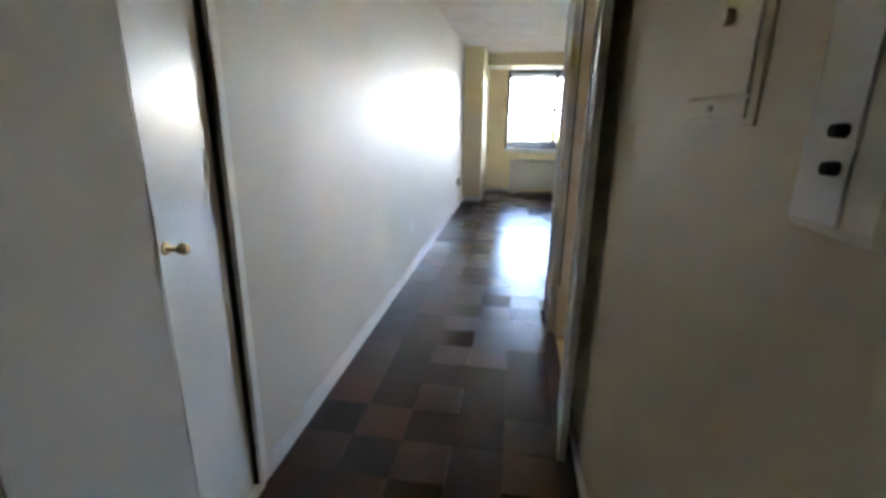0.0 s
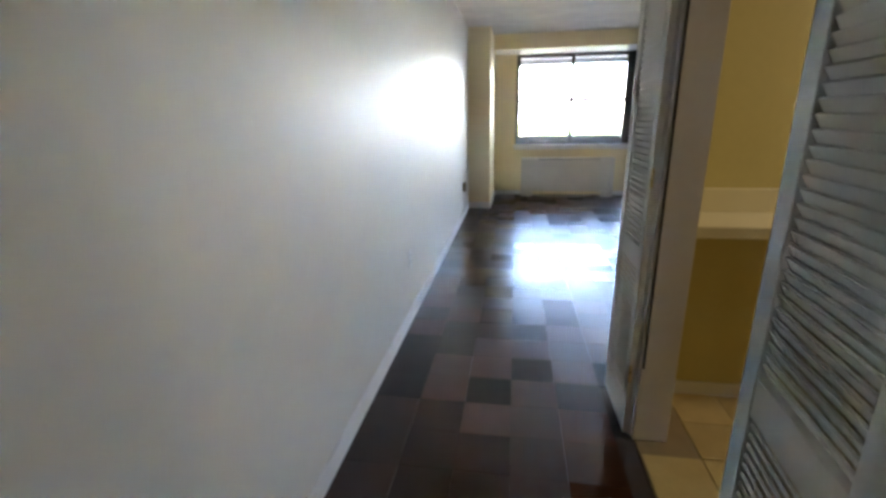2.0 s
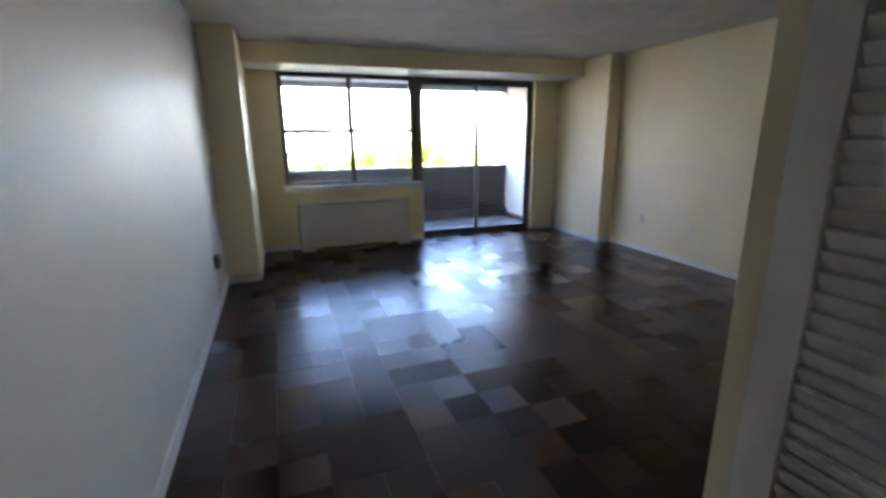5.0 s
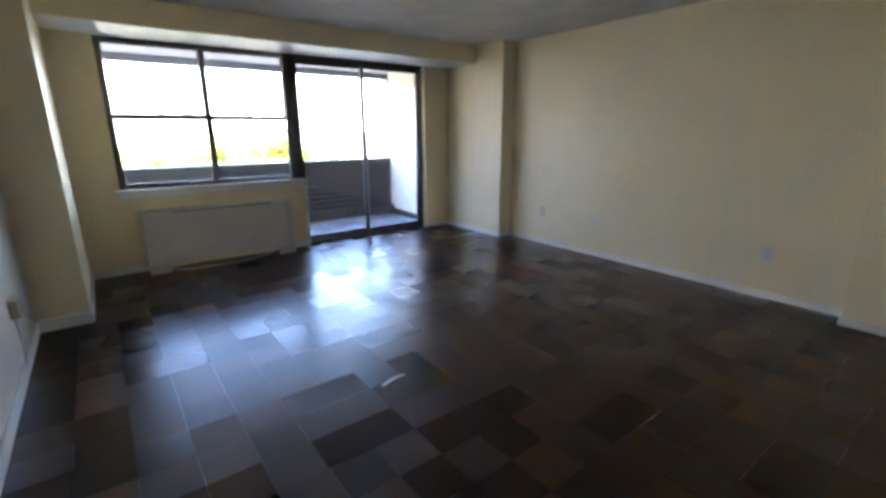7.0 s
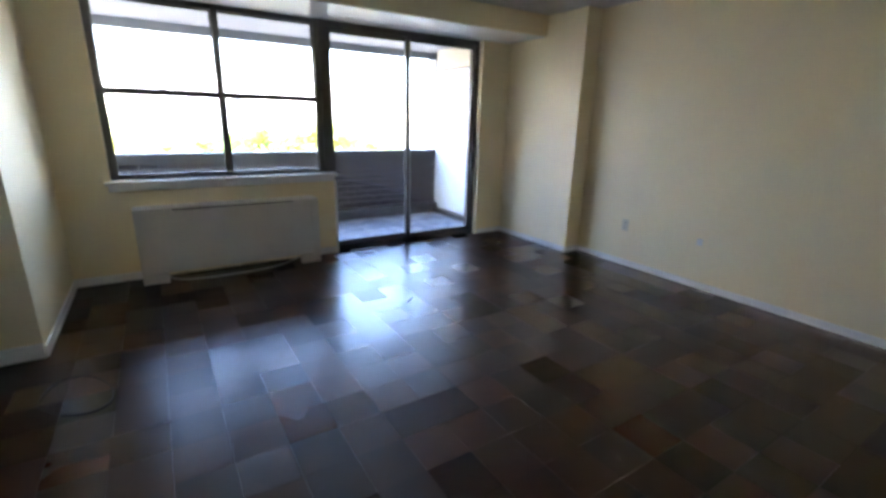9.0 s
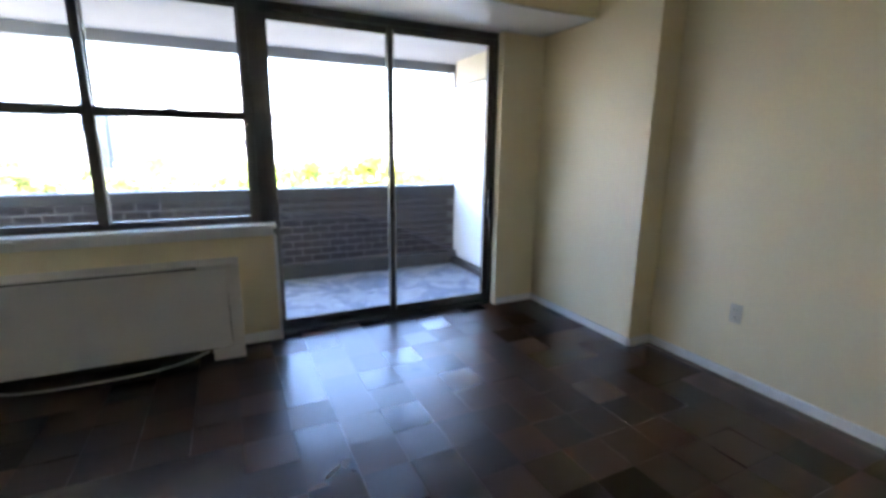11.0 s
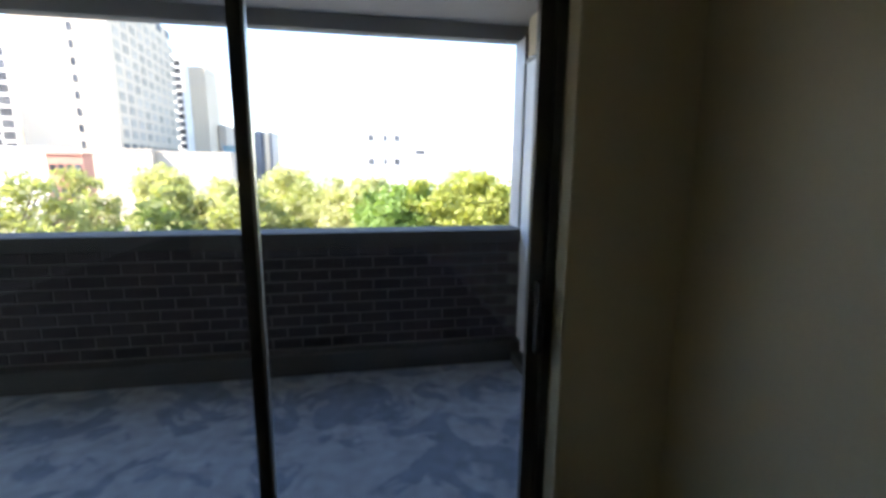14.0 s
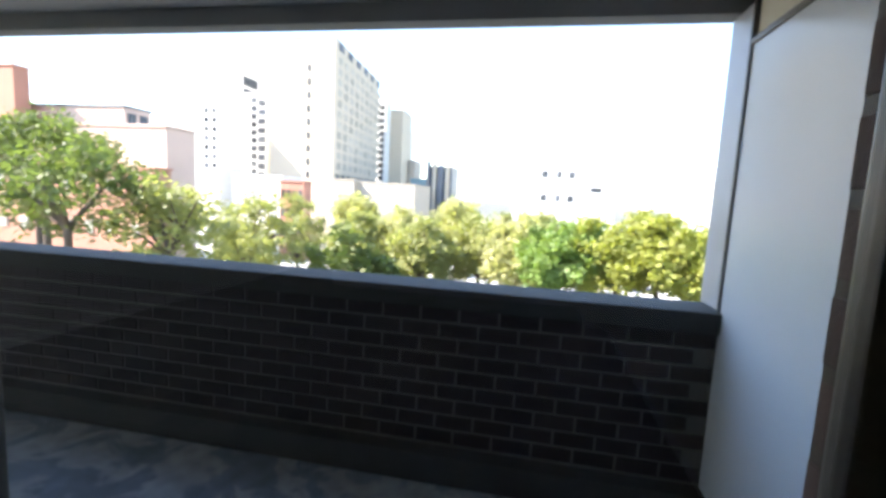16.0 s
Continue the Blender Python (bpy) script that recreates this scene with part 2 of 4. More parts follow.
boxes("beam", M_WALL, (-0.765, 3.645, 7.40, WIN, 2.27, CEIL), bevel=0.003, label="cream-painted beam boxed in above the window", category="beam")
boxes("soffit_board", M_TRIM, (-0.74, 3.63, 7.412, 8.07, 2.262, 2.2695), bevel=0.002, label="white-painted soffit board above the window", category="soffit")
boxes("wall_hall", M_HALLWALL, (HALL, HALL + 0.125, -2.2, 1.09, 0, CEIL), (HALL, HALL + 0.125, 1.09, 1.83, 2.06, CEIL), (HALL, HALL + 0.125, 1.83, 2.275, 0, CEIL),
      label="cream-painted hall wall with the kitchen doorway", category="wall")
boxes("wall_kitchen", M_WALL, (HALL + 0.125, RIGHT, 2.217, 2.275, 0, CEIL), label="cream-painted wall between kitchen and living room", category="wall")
for side_name, q in (("wall_kitchen_north", (HALL + 0.125, 2.9, 2.19, 2.217, 0, CEIL)), ("wall_kitchen_east", (2.9, 3.0, -1.2, 2.217, 0, CEIL)), ("wall_kitchen_south", (HALL + 0.125, 3.0, -1.3, -1.2, 0, CEIL)),
                     ("wall_kitchen_west", (HALL + 0.128, HALL + 0.145, -1.2, 1.06, 0, CEIL)), ("wall_kitchen_corner", (HALL + 0.128, HALL + 0.145, 1.86, 2.19, 0, CEIL))):
    boxes(side_name, M_KWALL, q, label="yellow-painted kitchen wall", category="wall")
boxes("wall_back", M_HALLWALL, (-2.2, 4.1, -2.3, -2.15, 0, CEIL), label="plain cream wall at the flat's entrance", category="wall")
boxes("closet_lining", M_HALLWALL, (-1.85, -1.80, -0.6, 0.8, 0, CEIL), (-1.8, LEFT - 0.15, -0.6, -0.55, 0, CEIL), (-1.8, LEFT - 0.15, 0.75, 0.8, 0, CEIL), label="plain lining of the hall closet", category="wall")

BB = 0.072
skirt = base("baseboard", (0, 0, 0), "white-painted wooden baseboards along the walls", "baseboard", kind="structure")
for q in ((LEFT, LEFT + 0.014, 0.36, 6.73), (LEFT, -0.765, 6.716, 6.73), (-0.765, -0.751, 6.73, WIN), (-0.751, -0.30, WIN - 0.014, WIN), (1.19, 1.4305, WIN - 0.014, WIN),
          (3.24, 3.631, WIN - 0.014, WIN), (3.631, 3.645, 6.855, WIN), (3.645, 3.836, 6.841, 6.855), (3.836, RIGHT, 3.25, 6.855), (3.636, 3.65, 2.289, 3.264), (3.65, 3.836, 3.25, 3.264),
          (HALL, 3.65, 2.275, 2.289), (HALL - 0.014, HALL, 1.93, 2.289), (HALL - 0.014, HALL, -2.15, 0.99), (0.27, 2.9, 2.178, 2.19)):
    bpart("board", M_TRIM, skirt, (*q, 0, 0.094 if q[0] == LEFT else 0.058 if q[0] > 3 else BB), bevel=0.004)

# kitchen doorway casing
casing = base("door_1", (HALL, 1.46, 0), "white-painted casing of the kitchen doorway", "door frame", kind="structure")
for q in ((HALL - 0.022, HALL, 0.995, 1.085, 0, 2.14), (HALL - 0.022, HALL, 1.835, 1.925, 0, 2.14), (HALL - 0.022, HALL, 1.085, 1.835, 2.05, 2.14)):
    bpart("casing", M_LOUVRE, casing, q, bevel=0.006)
for q in ((HALL - 0.01, HALL + 0.127, 1.085, 1.107, 0, 2.05), (HALL - 0.01, HALL + 0.127, 1.813, 1.835, 0, 2.05), (HALL - 0.01, HALL + 0.127, 1.107, 1.813, 2.03, 2.05)):
    bpart("jamb", M_LOUVRE, casing, q, bevel=0.003)
# thin dark strip paints the shade of the gap behind the hinges
bpart("hinge_gap_shade", M_DARK, casing, (HALL - 0.004, HALL + 0.005, 1.8105, 1.8125, 0.34, 1.98), label="dark strip painting the shade of the hinge gap")
# closet opening trim
ctrim = base("door_2", (LEFT, 0.33, 0), "white-painted trim round the hall closet opening", "door frame", kind="structure")
for q in ((LEFT - 0.15, LEFT + 0.012, 0.322, 0.36, 0, 2.1), (LEFT - 0.15, LEFT + 0.012, -0.46, -0.42, 0, 2.1), (LEFT - 0.15, LEFT + 0.012, -0.42, 0.322, 2.045, 2.1)):
    bpart("casing", M_TRIM, ctrim, q, bevel=0.005)
# near-black sheet on the jamb stands for shade in the gap beside the leaf
bpart("closet_gap_shade", M_DARK, ctrim, (LEFT - 0.15, LEFT - 0.006, 0.313, 0.3218, 0, 2.044), label="dark strip painting the shade of the closet gap")
bpart("floor_track", M_TRIM, ctrim, (LEFT - 0.05, LEFT + 0.02, -0.42, 0.322, 0, 0.012), bevel=0.003)


# ---- window and sliding balcony door ----
def pane(x0, x1, z0, z1, y, parent):
    ob = bpart("pane", M_GLASS, parent, (x0 - 0.008, x1 + 0.008, y, y + 0.006, z0 - 0.008, z1 + 0.008))
    ob.visible_shadow = False
    return ob


WY0, WY1 = 8.075, 8.15
win = base("window_1", (0.45, 8.11, 0.82), "four-light dark bronze aluminium window above the radiator", "window", kind="structure")
fr = bpart("window_frame", M_FRAME, win, (-0.41, -0.365, WY0, WY1, 0.84, 2.27), (-0.365, 1.315, WY0, WY1, 2.225, 2.27), (-0.365, 1.315, WY0, WY1, 0.84, 0.872), bevel=0.003)
bpart("mullion", M_FRAME, win, (0.458, 0.506, WY0 - 0.012, WY1, 0.872, 2.225), bevel=0.003)
bpart("post", M_FRAME, win, (1.315, 1.45, WY0 - 0.02, WY1, 0.0, 2.27), (1.36, 1.41, WY0 - 0.04, WY0 - 0.02, 0.0, 2.27), bevel=0.004)
for x0, x1 in ((-0.365, 0.462), (0.502, 1.315)):
    for z0, z1, y in ((0.872, 1.547, WY0), (1.547, 2.225, WY0 + 0.03)):
        sash = bpart("sash", M_FRAME, win, (x0, x0 + 0.014, y, y + 0.028, z0, z1), (x1 - 0.014, x1, y, y + 0.028, z0, z1), (x0 + 0.014, x1 - 0.014, y, y + 0.028, z0, z0 + 0.018),
                     (x0 + 0.014, x1 - 0.014, y, y + 0.028, z1 - 0.016, z1), bevel=0.002)
        pane(x0 + 0.014, x1 - 0.014, z0 + 0.018, z1 - 0.016, y + 0.012, win)
    bpart("meeting_rail", M_FRAME, win, (x0, x1, WY0 - 0.006, WY0 + 0.03, 1.518, 1.576), bevel=0.003)
    bpart("latch", M_FRAME, win, ((x0 + x1) / 2 - 0.03, (x0 + x1) / 2 + 0.03, WY0 - 0.024, WY0 - 0.006, 1.56, 1.585), bevel=0.003)
bpart("window_sill", M_TRIM, win, (-0.45, 1.45, 7.945, 8.075, 0.815, 0.845), (-0.43, 1.43, 7.965, 8.0, 0.765, 0.815), bevel=0.006, label="white-painted wooden sill")

slider = base("door_3", (2.3, 8.11, 0), "closed dark aluminium sliding glass door to the balcony", "sliding door", kind="structure")
bpart("door_frame", M_FRAME, slider, (1.45, 3.235, WY0 - 0.02, WY1, 2.215, 2.27), (3.206, 3.237, WY0 - 0.02, WY1, 0.0, 2.215), bevel=0.004)
bpart("threshold", M_FRAME, slider, (1.45, 3.206, WY0 - 0.035, WY1, 0.0, 0.03), (1.45, 3.206, WY0, WY0 + 0.012, 0.03, 0.045), bevel=0.003)


def leaf(x0, x1, y, a, c):
    st = bpart("leaf_frame", M_FRAME, slider, (x0, x0 + a, y, y + 0.03, 0.03, 2.215), (x1 - c, x1, y, y + 0.03, 0.03, 2.215),
               (x0 + a, x1 - c, y, y + 0.03, 0.03, 0.095), (x0 + a, x1 - c, y, y + 0.03, 2.165, 2.215), bevel=0.003)
    pane(x0 + a, x1 - c, 0.095, 2.165, y + 0.012, slider)
    return st


leaf(1.45, 2.343, WY0 + 0.035, 0.04, 0.036)
right_leaf = leaf(2.305, 3.206, WY0, 0.036, 0.046)
# pale strip added as a painted reflection on the middle stile
bpart("edge_glint_strip", M_STILE, slider, (2.3415, 2.351, WY0 - 0.003, WY0 + 0.03, 0.06, 2.19), bevel=0.002, label="bright strip painting the reflection along the stile's edge")
handle = bpart("handle", M_CABLE, slider, (3.172, 3.194, WY0 - 0.045, WY0 - 0.012, 0.78, 1.02), bevel=0.006, label="black pull handle")
bpart("grip", M_CABLE, handle, (3.178, 3.204, WY0 - 0.014, WY0 + 0.002, 0.80, 0.84), (3.178, 3.204, WY0 - 0.014, WY0 + 0.002, 0.96, 1.0), bevel=0.003)
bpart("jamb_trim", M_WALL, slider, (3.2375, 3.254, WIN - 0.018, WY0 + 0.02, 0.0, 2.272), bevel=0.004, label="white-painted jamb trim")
bpart("jamb_trim", M_TRIM, slider, (1.4305, 1.4495, WIN - 0.018, WY0 - 0.02, 0.0, 0.765), bevel=0.004, label="white-painted jamb trim")

# ---- balcony ----
PY = 9.97
boxes("balcony_floor", M_DECK, (-7.0, 4.1, 8.2, 10.2, -0.4, -0.10), (1.42, 3.24, 8.06, 8.2, -0.4, -0.002), label="concrete balcony floor with flaking grey deck paint", category="balcony floor")
boxes("balcony_slab", M_SOFFIT, (-7.0, 4.1, 8.2, 10.28, 2.405, 2.75), bevel=0.006, label="painted concrete slab of the balcony above", category="balcony slab")
boxes("balcony_drip_edge", M_CONC, (-7.0, 4.1, 10.16, 10.28, 2.30, 2.405), bevel=0.006, label="grey drip edge of the slab above, darker than its soffit", category="balcony slab")
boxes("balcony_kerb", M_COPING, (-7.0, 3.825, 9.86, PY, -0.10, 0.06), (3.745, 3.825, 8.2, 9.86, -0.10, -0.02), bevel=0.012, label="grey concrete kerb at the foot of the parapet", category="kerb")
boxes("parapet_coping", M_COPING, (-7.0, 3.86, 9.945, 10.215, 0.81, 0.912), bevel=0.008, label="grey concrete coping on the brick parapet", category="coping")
side = base("balcony_partition", (3.85, 9.1, -0.1), "pale metal-framed partition panel at the balcony's end", "partition", kind="structure")
bpart("panel", M_PANEL, side, (3.825, 3.865, 8.24, 9.97, -0.02, 2.10), bevel=0.002)
bpart("panel_frame", M_FRAME, side, (3.815, 3.87, 8.2, 8.24, -0.1, 2.30), (3.815, 3.87, 9.97, 9.99, -0.1, 2.30), (3.815, 3.87, 8.24, 9.97, 2.10, 2.125), bevel=0.003)
bpart("fascia", M_OUTBEIGE, side, (3.835, 3.875, 8.24, 9.97, 2.125, 2.405), bevel=0.003, label="beige fascia above the panel")
bpart("post", M_POST, side, (3.835, 3.905, 9.99, 10.25, -0.1, 2.30), bevel=0.004, label="grey steel post")
boxes("facade", M_OUTBEIGE, (-7.0, LEFT, 8.0, 8.2, -0.4, 2.75), (3.95, 4.1, 8.2, 10.2, -0.1, 2.4), (LEFT, 3.95, 8.0, 8.2, 2.442, 2.75), label="rendered outer face of the apartment building", category="facade")
boxes("house_block", M_OUTBEIGE, (-6.9, 4.0, -2.1, 10.1, -12.9, -0.41), label="lower storeys of the apartment building", category="building")

# ---- outdoors ----
M_GROUND = surface("city_ground", (0.10, 0.10, 0.09), 0.9, vary=0.35, scale=0.05, fine=2, bump=0.1, second=(0.16, 0.16, 0.13))
GZ = -12.9
boxes("ground", M_GROUND, (-2500, 2500, -2000, 3000, GZ - 1, GZ), label="grey streets and lots of the city", category="ground")


# ---- hall: closet bifold door, louvred kitchen doors, wall boxes ----
def closet_door():
    d = base("closet_door", (LEFT, 0.0, 0), "white flush bifold closet door standing slightly ajar", "closet door")
    apex, far, near = Vector((LEFT + 0.032, -0.012, 0)), Vector((LEFT - 0.018, 0.3105, 0)), Vector((LEFT - 0.012, -0.405, 0))
    leaves = []
    for a, b in ((apex, far), (near, apex)):
        v = b - a
        ang = math.atan2(v.y, v.x)
        m = Matrix.Translation(a) @ Matrix.Rotation(ang, 4, "Z")
        bm = bmesh.new()
        box(bm, 0.002, v.length - 0.002, 0.0, 0.03, 0.018, 2.035, bevel=0.004, m=m)
        leaves.append(part("leaf", bm, M_DOOR, d))
    v = (far - apex).normalized()
    nrm = Vector((v.y, -v.x, 0))
    p = apex + v * 0.03 + Vector((0, 0, 1.02))
    bm = bmesh.new()
    rod(bm, p, p + nrm * 0.006, 0.017, 0.015, 20)
    rod(bm, p + nrm * 0.006, p + nrm * 0.034, 0.006, 0.008, 14)
    mm = Matrix.Translation(p + nrm * 0.046)
    bmesh.ops.create_uvsphere(bm, u_segments=18, v_segments=12, radius=0.016, matrix=mm)
    part("knob", bm, M_BRASS, leaves[0], "small worn brass knob", smooth=True)
    for z in (0.25, 1.0, 1.8):
        bm = bmesh.new()
        rod(bm, apex + Vector((-0.028, 0, z - 0.03)), apex + Vector((-0.028, 0, z + 0.03)), 0.005, seg=8)
        part("hinge", bm, M_BRASS, d)
    return d


closet_door()


def slat_mesh(length, tilt):
    bm = bmesh.new()
    m = Matrix.Rotation(radians(tilt), 4, "X")
    box(bm, 0, length, -0.0155, 0.0155, -0.0033, 0.0033, bevel=0.0012, m=m)
    me = bpy.data.meshes.new("slat")
    bm.to_mesh(me)
    bm.free()
    me.materials.append(M_LOUVRE)
    return me


def louvred_door(name_at, angle, width, tilt, label):
    d = base("louvred_door", name_at, label, "louvred door", "louvred kitchen doors")
    place = Matrix.Translation(name_at) @ Matrix.Rotation(radians(angle), 4, "Z")

    def piece(nm, *bs):
        bm = bmesh.new()
        for q in bs:
            box(bm, *q, bevel=0.003)
        o = link_mesh(nm, bm, M_LOUVRE)
        o.parent = d
        return o

    s = 0.052
    piece("stile", (0, s, -0.015, 0.015, 0.012, 2.03))
    piece("stile", (width - s, width, -0.015, 0.015, 0.012, 2.03))
    piece("top_rail", (s, width - s, -0.0145, 0.0145, 1.95, 2.03))
    piece("middle_rail", (s, width - s, -0.0145, 0.0145, 0.735, 0.825))
    piece("bottom_rail", (s, width - s, -0.0145, 0.0145, 0.012, 0.175))
    me = slat_mesh(width - 2 * s, tilt)
    for z0, z1 in ((0.19, 0.73), (0.84, 1.945)):
        z = z0
        while z < z1:
            o = new("slat", me)
            o.parent = d
            o.location = (s, 0, z)
            z += 0.0245
    for z in (0.3, 1.1, 1.75):
        bm = bmesh.new()
        rod(bm, (-0.004, 0.012, z - 0.035), (-0.004, 0.012, z + 0.035), 0.006, seg=10)
        o = link_mesh("hinge", bm, M_BRASS)
        o.parent = d
    d.matrix_basis = place
    return d


louvred_door((0.090, 1.838, 0), 91.0, 0.366, 61, "white louvred door folded open against the hall wall, beside the living room")
louvred_door((0.088, 1.03, 0), -95.0, 0.40, -61, "white louvred door folded back, standing off the hall wall beside the breaker panel")


def breaker_panel():
    x = HALL
    d = base("breaker_panel", (x, -0.1, 1.33), "painted-over metal breaker panel cover on the hall wall", "breaker panel")
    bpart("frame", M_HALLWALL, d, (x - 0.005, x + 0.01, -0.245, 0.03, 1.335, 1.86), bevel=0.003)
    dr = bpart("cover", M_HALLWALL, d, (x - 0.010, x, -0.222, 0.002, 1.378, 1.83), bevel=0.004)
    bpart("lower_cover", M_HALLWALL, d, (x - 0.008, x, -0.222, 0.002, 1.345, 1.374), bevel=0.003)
    bpart("latch", M_BEIGE, dr, (x - 0.012, x - 0.007, -0.112, -0.097, 1.357, 1.366), bevel=0.001, label="small dark latch")
    bm = bmesh.new()
    rod(bm, (x - 0.009, -0.13, 1.493), (x - 0.022, -0.13, 1.493), 0.011, 0.013, 16)
    part("pull", bm, M_HALLWALL, dr, "small round pull")
    return d


breaker_panel()


def wall_handset():
    x = HALL
    d = base("wall_intercom", (x, -0.47, 1.235), "cream plastic door intercom on the hall wall", "intercom")
    bm = bmesh.new()
    box(bm, x - 0.03, x, -0.545, -0.405, 1.235, 1.62, bevel=0.014)
    body = part("housing", bm, M_PLATE, d)
    bpart("speaker_plate", M_WPLATE, body, (x - 0.033, x - 0.028, -0.49, -0.418, 1.248, 1.60), bevel=0.002, label="paler speaker plate")
    for z in (1.30, 1.333):
        bm = bmesh.new()
        rod(bm, (x - 0.030, -0.474, z), (x - 0.044, -0.474, z), 0.007, 0.006, 16)
        part("button", bm, M_DARK, body, "dark push button")
    return d


wall_handset()


def outlet(at, normal, label, w=0.07, h=0.115, sockets=True, mat=None):
    """A wall plate lying on a wall whose outward normal is given."""
    n = Vector(normal)
    side = Vector((0, 0, 1)).cross(n)
    m = Matrix((( side.x, n.x, 0, at[0]), (side.y, n.y, 0, at[1]), (0, 0, 1, at[2]), (0, 0, 0, 1)))
    d = base("wall_outlet", at, label, "outlet", "wall outlets")
    bm = bmesh.new()
    box(bm, -w / 2, w / 2, 0.0, 0.006, -h / 2, h / 2, bevel=0.0025, m=m)
    pl = part("plate", bm, mat or M_PLATE, d)
    if sockets:
        for z in (-0.025, 0.025):
            bm = bmesh.new()
            box(bm, -0.016, 0.016, 0.005, 0.009, z - 0.013, z + 0.013, bevel=0.003, m=m)
            sk = part("socket", bm, mat or M_PLATE, pl)
            bm = bmesh.new()
            box(bm, -0.008, -0.005, 0.0085, 0.0095, z - 0.004, z + 0.006, m=m)
            box(bm, 0.005, 0.008, 0.0085, 0.0095, z - 0.004, z + 0.006, m=m)
            part("slots", bm, M_DARK, sk)
    bm = bmesh.new()
    a = m @ Vector((0, 0.005, 0))
    rod(bm, a, a + n * 0.003, 0.003, seg=8)
    part("screw", bm, M_STILE, pl)
    return d


outlet((LEFT, 2.865, 0.43), (1, 0, 0), "ivory duplex outlet low on the long pale wall", mat=M_WPLATE)
outlet((RIGHT, 6.28, 0.41), (-1, 0, 0), "ivory duplex outlet beside the boxed column")
outlet((RIGHT, 5.525, 0.41), (-1, 0, 0), "small white cable jack on the cream wall", w=0.05, h=0.06, sockets=False, mat=M_WPLATE)
outlet((RIGHT, 3.84, 0.375), (-1, 0, 0), "white outlet plate on the cream wall", w=0.08, h=0.115, mat=M_WPLATE)
outlet((0.985, 2.19, 1.185), (0, -1, 0), "ivory duplex outlet above the kitchen counter")


def phone_box():
    d = base("junction_box", (LEFT, 6.02, 0.36), "brown plastic telephone junction box on the wall with trailing cables", "junction box")
    bm = bmesh.new()
    box(bm, LEFT, LEFT + 0.045, 5.96, 6.08, 0.37, 0.48, bevel=0.008)
    part("housing", bm, M_BEIGE, d)
    for pts in (((LEFT + 0.012, 6.0, 0.37), (LEFT + 0.018, 5.98, 0.24), (LEFT + 0.02, 5.96, 0.15), (LEFT + 0.02, 5.95, 0.09)),
                ((LEFT + 0.02, 6.06, 0.38), (LEFT + 0.03, 6.25, 0.30), (LEFT + 0.03, 6.5, 0.16), (LEFT + 0.03, 6.69, 0.095))):
        bm = bmesh.new()
        for a, b in zip(pts, pts[1:]):
            rod(bm, a, b, 0.0035, seg=8)
        part("cable", bm, M_WCABLE, d, "thin painted cable")
    return d


phone_box()


# ---- living room ----
def radiator_cover():
    x0, x1, y0, y1, top = -0.295, 1.195, 7.79, 8.0, 0.62
    d = base("radiator_cover", (0.45, 7.9, 0), "white enamelled metal convector cover under the window", "radiator cover")
    bpart("body", M_RAD, d, (x0, x0 + 0.02, y0 + 0.012, y1, 0.075, top), (x1 - 0.02, x1, y0 + 0.012, y1, 0.075, top), (x0 + 0.02, x1 - 0.02, y1 - 0.02, y1, 0.06, top - 0.02), bevel=0.003)
    bpart("top", M_RAD, d, (x0, x1, y0 + 0.035, y1, top, top + 0.012), (x1 - 0.24, x1, y0 + 0.005, y0 + 0.035, top, top + 0.012), (x0, x0 + 0.28, y0 + 0.005, y0 + 0.035, top, top + 0.012), bevel=0.003)
    m = Matrix.Translation((0, y0 + 0.012, 0.09)) @ Matrix.Rotation(radians(-1.2), 4, "X") @ Matrix.Translation((0, -y0 - 0.012, -0.09))
    bm = bmesh.new()
    box(bm, x0 + 0.004, x1 - 0.075, y0 - 0.004, y0 + 0.010, 0.088, top - 0.008, bevel=0.004, m=m)
    part("front_panel", bm, M_RAD, d)
    bpart("end_panel", M_RAD, d, (x1 - 0.072, x1, y0, y0 + 0.012, 0.075, top), bevel=0.004)
    # near-black slot block and core paint the shade inside the cover
    bpart("slot", M_DARK, d, (x0 + 0.28, x1 - 0.24, y0 + 0.012, y0 + 0.034, top - 0.05, top - 0.002), label="dark block painting the shade inside the air slot")
    for a in (x0, x1 - 0.19):
        bpart("foot", M_RAD, d, (a, a + 0.19, y0, y0 + 0.05, 0.0, 0.082), bevel=0.004)
    core = bpart("convector_core", M_DARK, d, (x0 + 0.06, x1 - 0.06, y0 + 0.06, y1 - 0.03, 0.10, 0.30), label="finned convector core in the dark that paints the recess")
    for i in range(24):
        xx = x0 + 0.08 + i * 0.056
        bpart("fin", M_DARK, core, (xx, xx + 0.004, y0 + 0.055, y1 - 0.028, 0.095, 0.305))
    return d


radiator_cover()


def cable(name, pts, r, mat, label, category, seg=8):
    cu = bpy.data.curves.new(name, "CURVE")
    cu.dimensions = "3D"
    cu.bevel_depth = r
    cu.bevel_resolution = 3
    sp = cu.splines.new("NURBS")
    sp.points.add(len(pts) - 1)
    for q, p in zip(sp.points, pts):
        q.co = (*p, 1)
    sp.use_endpoint_u = True
    sp.order_u = 4
    cu.materials.append(mat)
    return tagged(new(name, cu), label, category)


cable("radiator_cable", [(0.98, 7.80, 0.07), (0.85, 7.77, 0.03), (0.65, 7.75, 0.012), (0.3, 7.745, 0.010), (0.0, 7.76, 0.012), (-0.10, 7.80, 0.03), (-0.12, 7.86, 0.06)], 0.008, M_WCABLE,
      "pale cable lying on the floor under the radiator cover", "cable")
